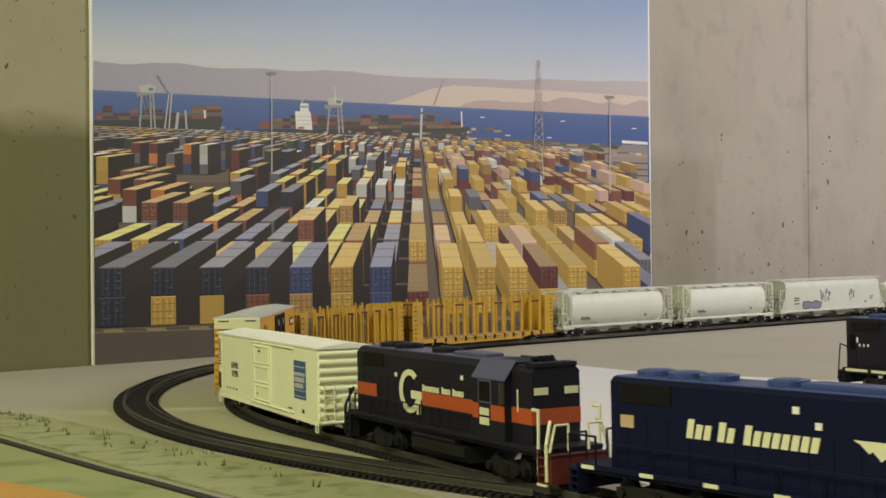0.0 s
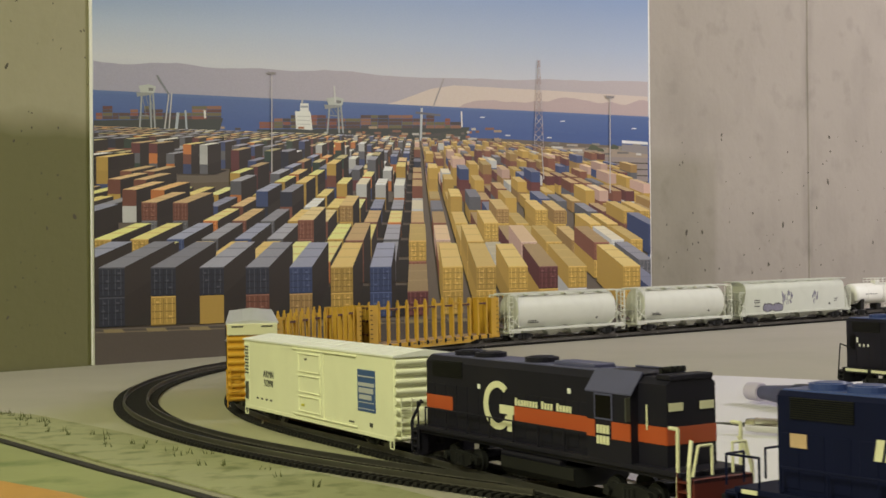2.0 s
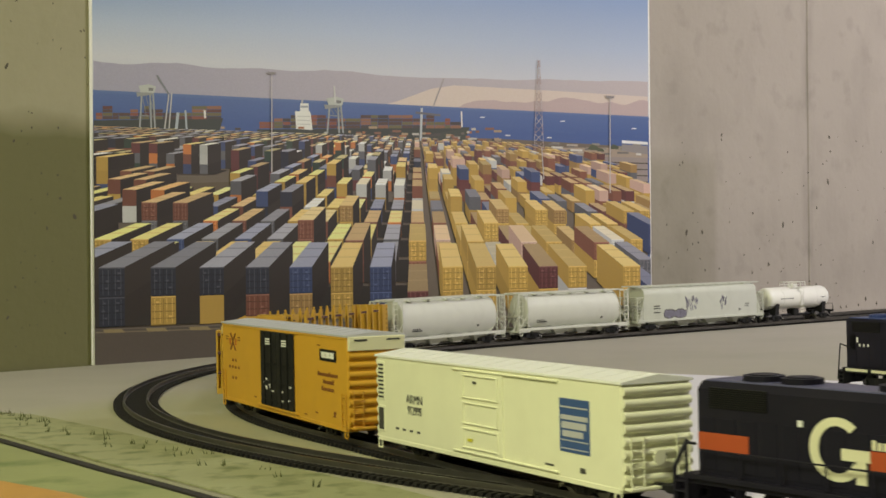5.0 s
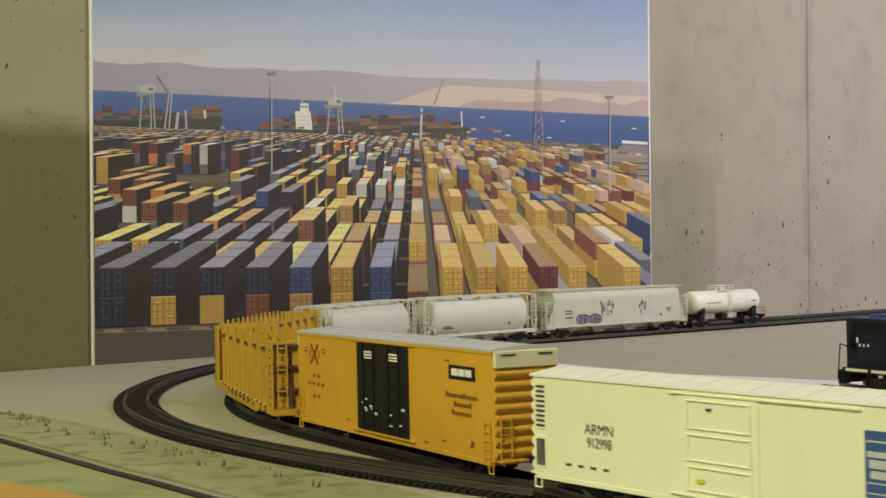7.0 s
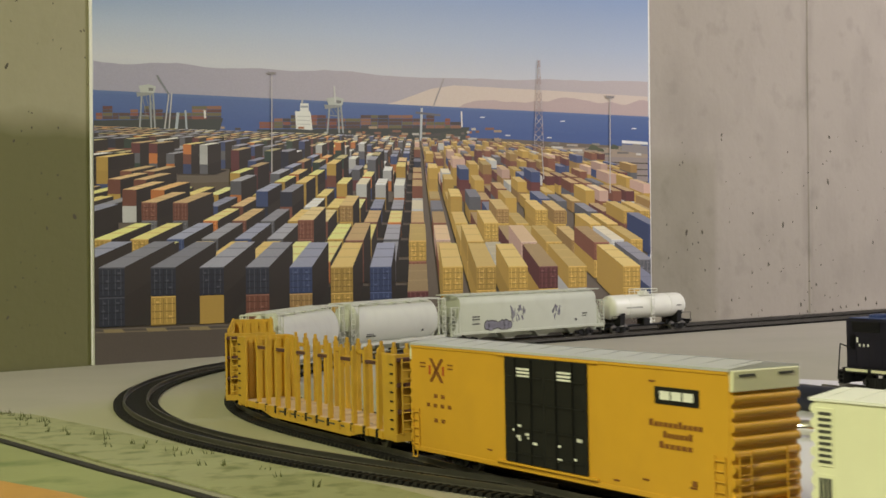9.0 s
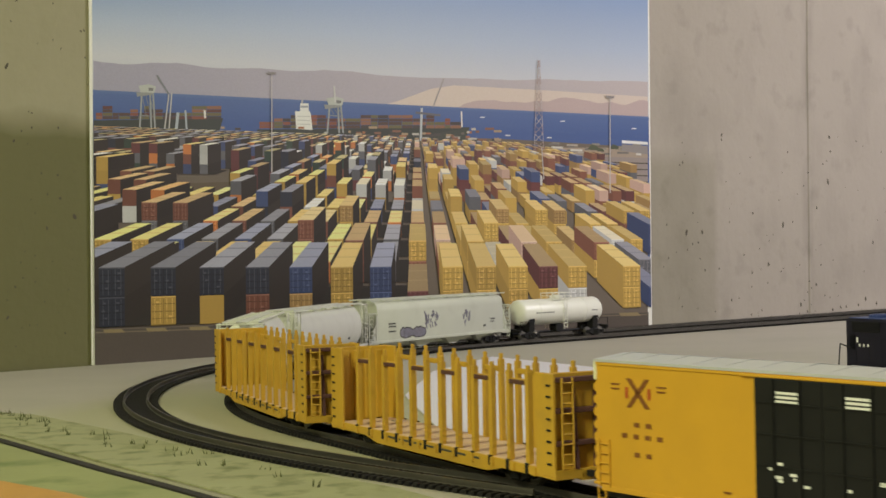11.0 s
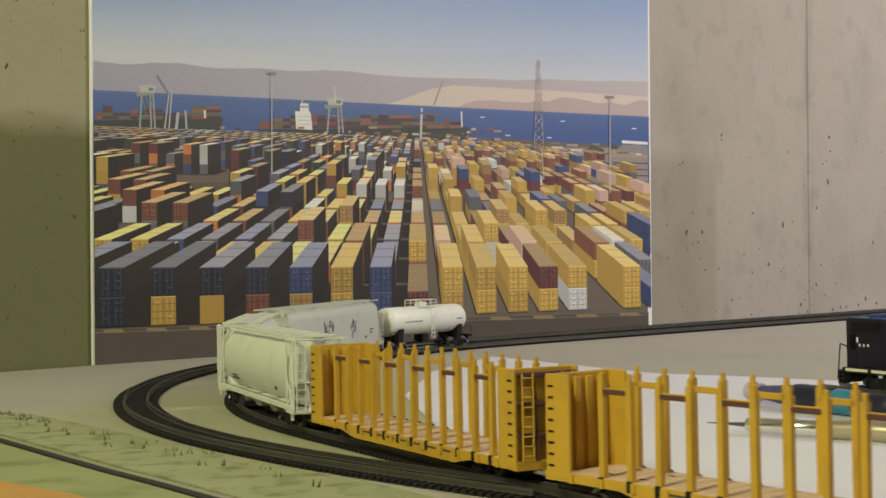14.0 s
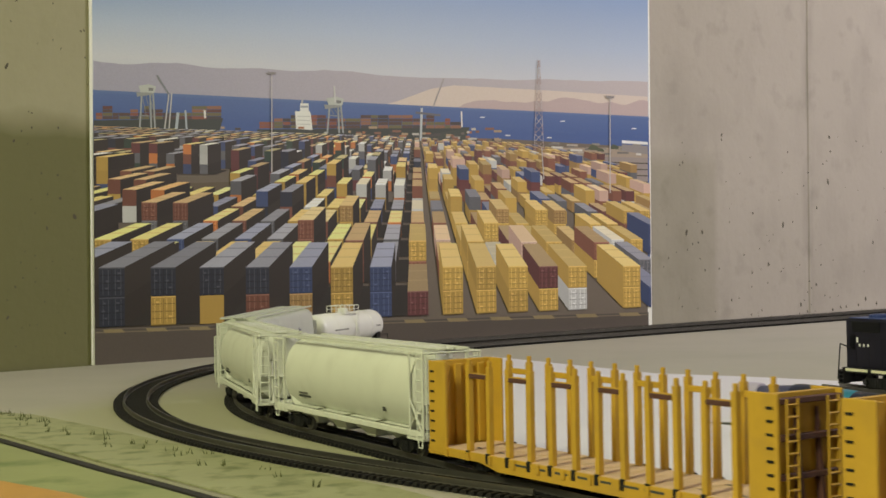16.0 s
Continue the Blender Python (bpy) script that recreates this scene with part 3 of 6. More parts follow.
def draw_doors(ink, rnd, at, a0, wide, h, q, front, c):
    """Locking bars, hinges and panel shadows on the near container doors."""
    light = tuple(min(0.7, f * 1.55 + 0.035) for f in front)
    dark = tuple(f * 0.55 for f in front)

    def patch(fa, fb, ga, gb, colour):
        ink.poly([at(a0 + wide * fa, h + ga, q), at(a0 + wide * fb, h + ga, q), at(a0 + wide * fb, h + gb, q), at(a0 + wide * fa, h + gb, q)], colour, False)

    ink.out += 6e-7
    patch(0.49, 0.515, 0.05, 0.95, dark)
    patch(0.0, 1.0, 0.0, 0.035, dark)
    patch(0.0, 1.0, 0.955, 1.0, light)
    ink.out += 6e-7
    for f in (0.14, 0.35, 0.62, 0.84):
        patch(f, f + 0.028, 0.07, 0.93, light)
    for g in (0.22, 0.46, 0.72):
        for f in (0.04, 0.54):
            patch(f, f + 0.42, g, g + 0.035, dark)
            if rnd.random() < 0.6:
                a = f + rnd.uniform(0.05, 0.25)
                patch(a, a + 0.12, g + 0.05, g + 0.11, light)


def draw_ship(ink, x0, x1, deck, water, seed, hull=True):
    rnd = random.Random(seed)
    if hull:
        ink.grid_poly([(x0, deck + 8), (x1, deck + 4), (x1 - 8, water), (x0, water)], (0.045, 0.05, 0.045))
    x = x0 + 4
    while x < x1 - 22:
        w = rnd.uniform(9, 26)
        h = rnd.choice((13, 19, 25, 25))
        for k in range(int(h // 6)):
            ink.grid_poly([(x, deck + 6 - 6 * k), (x + w, deck + 6 - 6 * k), (x + w, deck - 6 * k + 0.6), (x, deck - 6 * k + 0.6)],
                          rnd.choice(((0.20, 0.075, 0.05), (0.11, 0.05, 0.045), (0.22, 0.11, 0.07), (0.085, 0.055, 0.05), (0.06, 0.05, 0.05), (0.13, 0.115, 0.06))))
        x += w + 0.6


def draw_far_side(ink):
    grey = (0.40, 0.40, 0.40)
    # quay sheds and rough ground at the far side of the yard
    ink.grid_poly([(880, 262), (1143, 262), (1143, 350), (1040, 340), (960, 322), (900, 290)], (0.30, 0.24, 0.19))
    ink.grid_poly([(918, 312), (942, 276), (1003, 322), (1003, 336)], (0.46, 0.37, 0.26))
    for k in range(6):
        y = 276 + k * 11
        ink.grid_poly([(985 + k * 9, y + 8), (1143, y + 13), (1143, y + 4), (975 + k * 9, y)], (0.25, 0.21, 0.20))
        ink.grid_poly([(985 + k * 9, y + 12), (1143, y + 17), (1143, y + 13), (985 + k * 9, y + 8)], (0.07, 0.055, 0.045))
    for k in range(7):
        ink.grid_poly([(1003 + k * 17, 302 + k * 3), (1012 + k * 17, 303 + k * 3), (1012 + k * 17, 336 + k * 2), (1003 + k * 17, 334 + k * 2)], (0.06, 0.045, 0.04) if k % 2 == 0 else (0.23, 0.11, 0.07))
    rnd = random.Random(8)
    for k in range(46):
        x, y = rnd.uniform(860, 1143), rnd.uniform(252, 272)
        w = rnd.uniform(5, 22)
        ink.grid_poly([(x, y), (x + w, y + 0.6), (x + w, y + 4), (x, y + 3.5)], rnd.choice(((0.35, 0.31, 0.27), (0.14, 0.13, 0.12), (0.5, 0.48, 0.45), (0.22, 0.2, 0.17))))
    for x, y, r in ((1047, 262, 11), (1084, 261, 9), (1060, 266, 7)):
        ink.grid_poly([(x + r * (0.8 + 0.3 * math.sin(i * 2.1)) * math.cos(i * 0.698), y + r * 0.8 * (0.8 + 0.3 * math.cos(i * 1.3)) * math.sin(i * 0.698)) for i in range(9)], (0.07, 0.08, 0.05))
    ink.grid_poly([(1097, 249), (1143, 252), (1143, 257), (1097, 254)], (0.62, 0.62, 0.62))
    ink.grid_poly([(1097, 256), (1143, 259), (1143, 274), (1097, 268)], (0.22, 0.2, 0.2))
    # ships at the quay
    draw_ship(ink, 163, 392, 206, 238, 1)
    draw_ship(ink, 452, 828, 222, 249, 2)
    ink.grid_poly([(521, 229), (550, 231), (547, 203), (545, 198), (519, 198)], (0.62, 0.62, 0.59))
    ink.grid_poly([(528, 198), (543, 198), (543, 184), (528, 184)], (0.60, 0.60, 0.58))
    ink.line(531, 184, 532, 177, 3.0, (0.35, 0.35, 0.36))
    for y in (206, 213, 220):
        ink.grid_poly([(523, y), (546, y + 0.5), (546, y + 1.6), (523, y + 1.1)], (0.40, 0.40, 0.39))
    ink.grid_poly([(529, 188), (542, 188), (542, 191.5), (529, 191.5)], (0.25, 0.27, 0.3))
    ink.grid_poly([(755, 240), (828, 226), (818, 249), (755, 250)], (0.055, 0.06, 0.05))
    for k in range(150):
        x, y = rnd.uniform(163, 880), rnd.uniform(224 if k % 3 == 0 else 232, 250)
        w = rnd.uniform(4, 16)
        ink.grid_poly([(x, y), (x + w, y), (x + w, y + 4), (x, y + 4)], rnd.choice(((0.2, 0.1, 0.07), (0.12, 0.1, 0.09), (0.32, 0.24, 0.16), (0.4, 0.38, 0.35), (0.07, 0.06, 0.06), (0.3, 0.13, 0.07))))
    # quay cranes
    for x, dark in ((258, 0), (590, 0)):
        c = (0.38, 0.40, 0.37)
        top = 150 if x < 300 else 172
        for dx in (-14, 7, 14):
            ink.line(x + dx * 0.7, top + 14, x + dx, 236, 3.0, (0.27, 0.29, 0.30))
        ink.grid_poly([(x - 16, top + 3), (x + 2, top), (x + 15, top + 4), (x + 13, top + 15), (x - 11, top + 17)], c)
        ink.grid_poly([(x + 2, top + 6), (x + 11, top + 7), (x + 10, top + 12), (x + 2, top + 12)], (0.16, 0.16, 0.16))
        ink.grid_poly([(x - 20, top + 14), (x + 8, top + 15), (x + 8, top + 19), (x - 18, top + 22)], (0.24, 0.25, 0.24))
        ink.line(x - 13, 205, x + 14, 207, 1.6, (0.22, 0.23, 0.24))
        for k in range(3):
            ink.line(x - 10 + k * 7, top + 18, x - 2 + k * 7, 204, 0.9, (0.20, 0.21, 0.22))
    ink.line(275, 134, 296, 168, 3.0, (0.18, 0.19, 0.21))
    ink.line(296, 168, 288, 232, 2.4, grey)
    ink.line(301, 165, 296, 232, 2.4, grey)
    ink.line(312, 200, 308, 240, 5.0, (0.34, 0.38, 0.42))
    ink.line(325, 196, 328, 240, 3.5, (0.30, 0.34, 0.38))
    ink.line(359, 196, 360, 210, 3.5, (0.6, 0.6, 0.58))
    ink.line(588, 153, 590, 182, 3.0, (0.45, 0.45, 0.44))
    ink.line(782, 140, 763, 190, 2.2, (0.30, 0.27, 0.27))
    ink.line(743, 192, 741, 250, 4.0, (0.40, 0.43, 0.45))
    ink.line(732, 200, 776, 205, 4.0, (0.12, 0.12, 0.14))
    ink.line(813, 198, 814, 226, 2.6, (0.6, 0.6, 0.58))
    # sails and wakes
    for x, y in ((850, 208), (895, 240), (968, 244), (1118, 228), (992, 215)):
        ink.grid_poly([(x - 5, y + 1), (x + 5, y + 1.3), (x + 4, y - 0.5), (x - 3, y - 0.6)], (0.62, 0.63, 0.66))


def draw_masts(ink):
    for x, y0, y1 in ((477, 130, 306), (1075, 172, 342)):
        ink.line(x, y0, x, y1, 1.3, (0.44, 0.41, 0.40), 2.0)
        ink.grid_poly([(x - 8, y0 - 2), (x + 8, y0 - 1), (x + 6, y0 + 3), (x - 6, y0 + 3)], (0.22, 0.2, 0.2))
    # lattice radio mast in red and white bands
    for k in range(11):
        y = 107 + k * 14.5
        col = (0.34, 0.26, 0.25) if k % 2 == 0 else (0.44, 0.40, 0.40)
        w0, w1 = 1.6 + k * 0.62, 1.6 + (k + 1) * 0.62
        for s in (-1, 1):
            ink.line(949 + s * w0, y, 949 + s * w1, y + 14.5, 0.8, col)
        ink.line(949 - w0, y, 949 + w1, y + 14.5, 0.8, col)
        ink.line(949 + w0, y, 949 - w1, y + 14.5, 0.8, col)
    ink.line(954, 262, 958, 318, 1.6, (0.4, 0.38, 0.37))


def build_poster():
    poster = thing("wall_poster", "large colour poster of a container port, white edged", "poster")
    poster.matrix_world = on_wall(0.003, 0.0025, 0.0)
    wide = ray_to_wall(PRINT_W, 0)[0]
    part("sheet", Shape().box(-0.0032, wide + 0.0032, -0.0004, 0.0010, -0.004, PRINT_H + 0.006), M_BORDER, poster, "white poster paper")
    ink = Ink()
    # sky, running from haze to clear blue
    ink.bands([(0.27, 0.30, (0.44, 0.44, 0.48)), (0.31, 0.345, (0.47, 0.48, 0.53)), (0.345, 0.40, (0.34, 0.40, 0.52)), (0.375, 0.47, (0.21, 0.29, 0.47)), (0.44, 0.56, (0.13, 0.21, 0.42)), (PRINT_H, PRINT_H, (0.08, 0.15, 0.36))])
    # two ranges of hills
    rnd = random.Random(3)
    ridge, n = [], 60
    for i in range(n + 1):
        x = 163 + 980 * i / n
        y = 108 + 40 * (i / n) ** 0.8 + 7 * noise.noise((i * 0.16, 0.3, 0)) + 2 * noise.noise((i * 0.7, 4, 0))
        ridge.append((x, y))
    for (xa, ya), (xb, yb) in zip(ridge, ridge[1:]):
        f = (xa - 163) / 980
        c = tuple(a * (1 - f) + b * f for a, b in zip((0.29, 0.28, 0.36), (0.42, 0.37, 0.38)))
        ink.grid_poly([(xa, ya), (xb, yb), (xb, 240), (xa, 240)], c)
    ink.grid_poly([(640, 196), (700, 180), (760, 158), (800, 152), (950, 160), (1143, 172), (1143, 215), (640, 215)], (0.53, 0.45, 0.40))
    low = [(800, 196)] + [(820 + i * 8.1, 184 - 6 * math.sin(i * 0.08) + 5 * noise.noise((i * 0.3, 9, 0)) - 4 * math.sin(i * 0.35)) for i in range(41)] + [(1143, 220), (800, 220)]
    ink.grid_poly(low, (0.41, 0.32, 0.32))
    # the gulf, deeper blue towards the quay
    ink.out += 4e-6
    la, ra = sheet(163, 160)[1], sheet(1143, 207)[1]
    ink.bands([(0.05, 0.05, (0.05, 0.085, 0.22)), (la - 0.03, ra - 0.03, (0.055, 0.095, 0.25)), (la - 0.004, ra - 0.004, (0.075, 0.12, 0.28)), (la, ra, (0.10, 0.15, 0.30))])
    for k in range(70):
        x, y = rnd.uniform(165, 1140), rnd.uniform(0.1, 1)
        yy = 163 + (x - 163) * 0.048 + y * 60
        w = rnd.uniform(10, 50)
        ink.grid_poly([(x, yy), (x + w, yy + w * 0.048), (x + w, yy + w * 0.048 + 0.8), (x, yy + 0.8)], (0.07, 0.11, 0.26))
    # yard ground
    ink.grid_poly([(163, 236), (880, 246), (1143, 262), (1143, 640), (163, 660)], (0.13, 0.105, 0.085))
    ink.grid_poly([(163, 330), (420, 322), (330, 360), (163, 372)], (0.105, 0.08, 0.055))
    draw_far_side(ink)
    draw_yard(ink)
    # painted lanes and the dark road before the first rank
    draw_masts(ink)
    ink.grid_poly([(163, 584), (1143, 553), (1143, 640), (163, 670)], (0.075, 0.060, 0.052))
    ink.grid_poly([(163, 588), (1143, 556), (1143, 557.5), (163, 590)], (0.16, 0.13, 0.09))
    for k in range(13):
        x = 178 + k * 76
        y = 586 - (x - 163) * 0.0325
        ink.grid_poly([(x, y - 2), (x + 34, y - 3), (x + 40, y + 3), (x + 4, y + 4)], (0.22, 0.17, 0.09))
    ink.make(poster)


build_poster()


# ---- the train ----
WHEEL_R = 0.0052


def wheelset(parent, x, r=WHEEL_R, steel=None):
    s = Shape()
    s.cyl((0, -0.0105, 0), (0, 0.0105, 0), 0.0011, n=8)
    for y in (-1, 1):
        s.cyl((0, y * 0.0073, 0), (0, y * 0.0080, 0), r + 0.0006, n=20)
        s.cyl((0, y * 0.0080, 0), (0, y * 0.0098, 0), r, n=20)
        s.cyl((0, y * 0.0098, 0), (0, y * 0.0101, 0), r * 0.72, r * 0.66, n=16)
    ob = part("wheelset", s, steel or M_STEEL, parent, "metal wheels on an axle", smooth=True)
    ob.location = (x, 0, TRACK_TOP + r)
    return ob


def truck(car, x, base=0.0205, axles=2, steel=None, r=WHEEL_R):
    """A bogie: two side frames with springs and journals, a bolster and its wheelsets."""
    s = Shape()
    z = TRACK_TOP + r
    for y in (-1, 1):
        a, b = (0.0108, 0.0128)
        ya, yb = (y * a, y * b) if y > 0 else (y * b, y * a)
        h = base * (axles - 1) / 2
        s.plate([(-h - 0.004, z - 0.0018), (-h + 0.003, z - 0.0022), (-0.004, z - 0.0042), (0.004, z - 0.0042), (h - 0.003, z - 0.0022), (h + 0.004, z - 0.0018),
                 (h + 0.004, z + 0.0018), (h - 0.003, z + 0.0026), (0.0045, z + 0.0034), (-0.0045, z + 0.0034), (-h + 0.003, z + 0.0026), (-h - 0.004, z + 0.0018)], ya, yb)
        for k in (-1, 0, 1):
            s.cyl((k * 0.0024, y * 0.0132, z - 0.0032), (k * 0.0024, y * 0.0132, z + 0.002), 0.0010, n=8)
        for k in range(axles):
            xx = -h + base * k
            s.cyl((xx, y * 0.0125, z), (xx, y * 0.0146, z), 0.0019, n=10)
    s.box(-0.0035, 0.0035, -0.0115, 0.0115, z - 0.001, z + 0.003, 0.0005)
    ob = part("truck", s, M_BLACK, car, "black bogie with sprung side frames")
    ob.location = (x, 0, 0)
    if steel is None:
        for y in (-1, 1):
            for k in range(axles):
                xx = base * k - base * (axles - 1) / 2
                part("axle_cap", Shape().cyl((xx, y * 0.0144, z), (xx, y * 0.0150, z), 0.0013, 0.0011, n=8), M_CHROME, ob, "bright axle end")
    for k in range(axles):
        wheelset(ob, -base * (axles - 1) / 2 + base * k, r, steel)
    return ob


def coupler(car, x, direction):
    s = Shape()
    e = x + direction * 0.0085
    lo, hi = sorted((x - direction * 0.004, e))
    s.box(lo, hi, -0.0013, 0.0013, 0.0125, 0.0150, 0.0003)
    lo, hi = sorted((e - direction * 0.002, e + direction * 0.0022))
    s.box(lo, hi, -0.0026, 0.0026, 0.0120, 0.0158, 0.0006)
    s.rod([(e, 0.001, 0.012), (e, 0.0016, 0.0085)], 0.0003)
    return part("coupler", s, M_BLACK, car, "dark knuckle coupler")


def ladder(car, x, y, z0, z1, rungs, along_x, width, material, r=0.00032):
    """Two stiles and rungs; along_x: lies on a side, otherwise on an end."""
    s = Shape()
    for k in (-0.5, 0.5):
        a = (x + k * width, y) if along_x else (x, y + k * width)
        s.rod([(*a, z0), (*a, z1)], r, 6)
    for i in range(rungs):
        z = z0 + (z1 - z0) * (i + 0.5) / rungs
        a = (x - width / 2, y, z) if along_x else (x, y - width / 2, z)
        b = (x + width / 2, y, z) if along_x else (x, y + width / 2, z)
        s.rod([a, b], r, 6)
    return part("ladder", s, material, car)


def ribbed_end(car, x, direction, w, z0, z1, ribs, material):
    """A pressed steel end: a plate with rounded level ribs."""
    pitch = (z1 - z0) / ribs
    prof = [(x - direction * 0.0004, z1), (x - direction * 0.0004, z0), (x + direction * 0.0006, z0)]
    for i in range(ribs):
        zc = z0 + pitch * (i + 0.5)
        for k in range(7):
            g = math.pi * k / 6
            prof.append((x + direction * (0.0006 + 0.0018 * math.sin(g)), zc - math.cos(g) * pitch * 0.36))
    prof.append((x + direction * 0.0006, z1))
    s = Shape().plate(prof, -w, w)
    return part("ribbed_end", s, material, car, smooth=True)


def brake_gear(car, L, w):
    s = Shape()
    s.box(-L * 0.42, L * 0.42, -0.0030, 0.0030, 0.0105, 0.0145, 0.0005)
    s.cyl((-0.018, 0.006, 0.0115), (-0.002, 0.006, 0.0115), 0.0027, n=10)
    s.box(0.012, 0.02, -0.010, -0.005, 0.0095, 0.0145, 0.0005)
    s.cyl((0.024, 0.006, 0.0115), (0.034, 0.006, 0.0115), 0.002, n=10)
    s.rod([(-L * 0.3, 0.003, 0.010), (-0.018, 0.006, 0.0110), (0.024, 0.005, 0.0110), (L * 0.3, -0.003, 0.010)], 0.0004)
    for x in (-0.25, -0.12, 0.1, 0.24):
        s.box(L * x - 0.0008, L * x + 0.0008, -w * 0.9, w * 0.9, 0.0125, 0.0148)
    return part("underframe", s, M_BLACK, car, "black centre sill and brake gear")


def stirrups(car, L, w, z, material):
    for x in (-L / 2 + 0.004, L / 2 - 0.004):
        for y in (-w, w):
            part("step", Shape().rod([(x - 0.0022, y, z), (x - 0.002, y, z - 0.005), (x + 0.002, y, z - 0.005), (x + 0.0022, y, z)], 0.0004), material, car)


def marks(car, name, x0, x1, z0, z1, w, rows, material, jag=0.0, seed=1, sides=(-1, 1), cols=1, fill=0.62):
    """Unreadable writing as plain bars on both sides."""
    rnd = random.Random(seed)
    s = Shape()
    for side in sides:
        ya, yb = sorted((side * (w - 0.0002), side * (w + 0.00018)))
        h = (z1 - z0) / rows
        for r in range(rows):
            c = (x1 - x0) / cols
            for k in range(cols):
                cut = rnd.random() * jag * c
                a = x0 + k * c + cut / 2
                b = x0 + (k + 1) * c - cut / 2 - (c * 0.22 if cols > 1 else 0)
                zb = z0 + r * h + h * (1 - fill) / 2
                xa, xb = (a, b) if side < 0 else (-b, -a)
                s.box(xa, xb, ya, yb, zb, zb + h * fill)
    return part(name, s, material, car)


def build_reefer(L=0.2235, w=0.0174, z0=0.0128, z1=0.0562):
    car = thing("refrigerator_car", "cream white model reefer car with plug door and ribbed ends", "train car", "train cars")
    B = L / 2 - 0.0015
    H = z1 - z0
    s = Shape()
    s.box(-B, B, -w, w, z0, z1 - 0.0004, 0.0004)
    s.box(-B * 0.99, B * 0.99, -w - 0.0003, w + 0.0003, z0 - 0.0012, z0 + 0.0010, 0.0002)
    part("body", s, M_REEFER, car)
    r = Shape()
    r.prism([(-w - 0.0007, z1 - 0.0008), (w + 0.0007, z1 - 0.0008), (w + 0.0007, z1 + 0.0002), (0, z1 + 0.0026), (-w - 0.0007, z1 + 0.0002)], -B - 0.0018, B + 0.0018)
    roof = part("roof", r, M_ROOFWHITE, car, "white peaked roof with cross seams")
    rib = None
    for k in range(17):
        if rib is None:
            rib = part("roof_seam", Shape().prism([(-w - 0.0006, z1 + 0.0002), (w + 0.0006, z1 + 0.0002), (w, z1 + 0.0005), (0, z1 + 0.0029), (-w, z1 + 0.0005)], -0.0003, 0.0003), M_ROOFWHITE, roof)
            ob = rib
        else:
            ob = new("roof_seam", rib.data)
            ob.parent = roof
        ob.location = (-B + 0.004 + (2 * B - 0.008) * k / 16, 0, 0)
    for d in (-1, 1):
        ribbed_end(car, d * B, d, w * 0.97, z0 + 0.002, z1 - 0.001, 8, M_REEFER)
        coupler(car, d * L / 2, d)
        e = d * (L / 2 + 0.0014)
        ladder(car, e, -w * 0.66, z0, z0 + H * 0.50, 6, False, 0.0062, M_REEFER)
        ladder(car, e, w * 0.66, z0, z0 + H * 0.50, 6, False, 0.0062, M_REEFER)
        lo, hi = sorted((d * B, d * (L / 2 + 0.003)))
        part("end_platform", Shape().box(lo, hi, -w * 0.92, w * 0.92, z0 + 0.0002, z0 + 0.0014, 0.0002), M_REEFER, car)
        part("grab_iron", Shape().rod([(e, -w * 0.3, z0 + H * 0.36), (e + d * 0.001, -w * 0.3, z0 + H * 0.36), (e + d * 0.001, w * 0.3, z0 + H * 0.36), (e, w * 0.3, z0 + H * 0.36)], 0.0003), M_REEFER, car)
        part("brake_wheel", Shape().cyl((e + d * 0.0012, -w * 0.1, z0 + H * 0.3), (e + d * 0.0018, -w * 0.1, z0 + H * 0.3), 0.003, n=14), M_REEFER, car)
    for side in (-1, 1):
        q = -side   # the same layout seen from either side
        y = side * w

        def box(sh, xa, xb, za, zb, out, c=0.0002):
            xa, xb = sorted((q * xa, q * xb))
            ya, yb = sorted((y - side * 0.0004, y + side * out))
            sh.box(xa, xb, ya, yb, z0 + H * za, z0 + H * zb, c)

        d = Shape()
        box(d, L * -0.095, L * 0.085, 0.06, 0.93, 0.0007)
        door = part("plug_door", d, M_REEFER, car)
        for za, zb in ((0.64, 0.90), (0.36, 0.60), (0.10, 0.32)):
            for frame_bar in ((-0.08, 0.07, za, za + 0.018), (-0.08, 0.07, zb - 0.018, zb), (-0.08, -0.072, za + 0.018, zb - 0.018), (0.062, 0.07, za + 0.018, zb - 0.018)):
                d = Shape()
                box(d, L * frame_bar[0], L * frame_bar[1], frame_bar[2], frame_bar[3], 0.0014, 0.0002)
                part("door_rib", d, M_REEFER, door)
        for za in (0.045, 0.935):
            t = Shape()
            box(t, L * -0.12, L * 0.29, za, za + 0.02, 0.0012)
            part("door_rail", t, M_REEFER, car)
        g = Shape()
        for za, zb in ((0.46, 0.93), (0.08, 0.40)):
            box(g, -B + 0.0012, -B + 0.0085, za, zb, 0.0004)
        part("grille_frame", g, M_REEFER, car)
        g = Shape()
        for k in range(9):
            box(g, -B + 0.0022, -B + 0.0076, 0.49 + k * 0.048, 0.513 + k * 0.048, 0.0007, 0)
        for k in range(3):
            box(g, -B + 0.0022 + k * 0.0019, -B + 0.0036 + k * 0.0019, 0.11, 0.37, 0.0007, 0)
        part("grille", g, M_PRINTGREY, car, "dark grey cooling grille")
        g = Shape()
        box(g, L * 0.295, L * 0.395, 0.27, 0.79, 0.0003, 0)
        panel = part("blue_panel", g, M_BLUE, car, "blue printed panel")
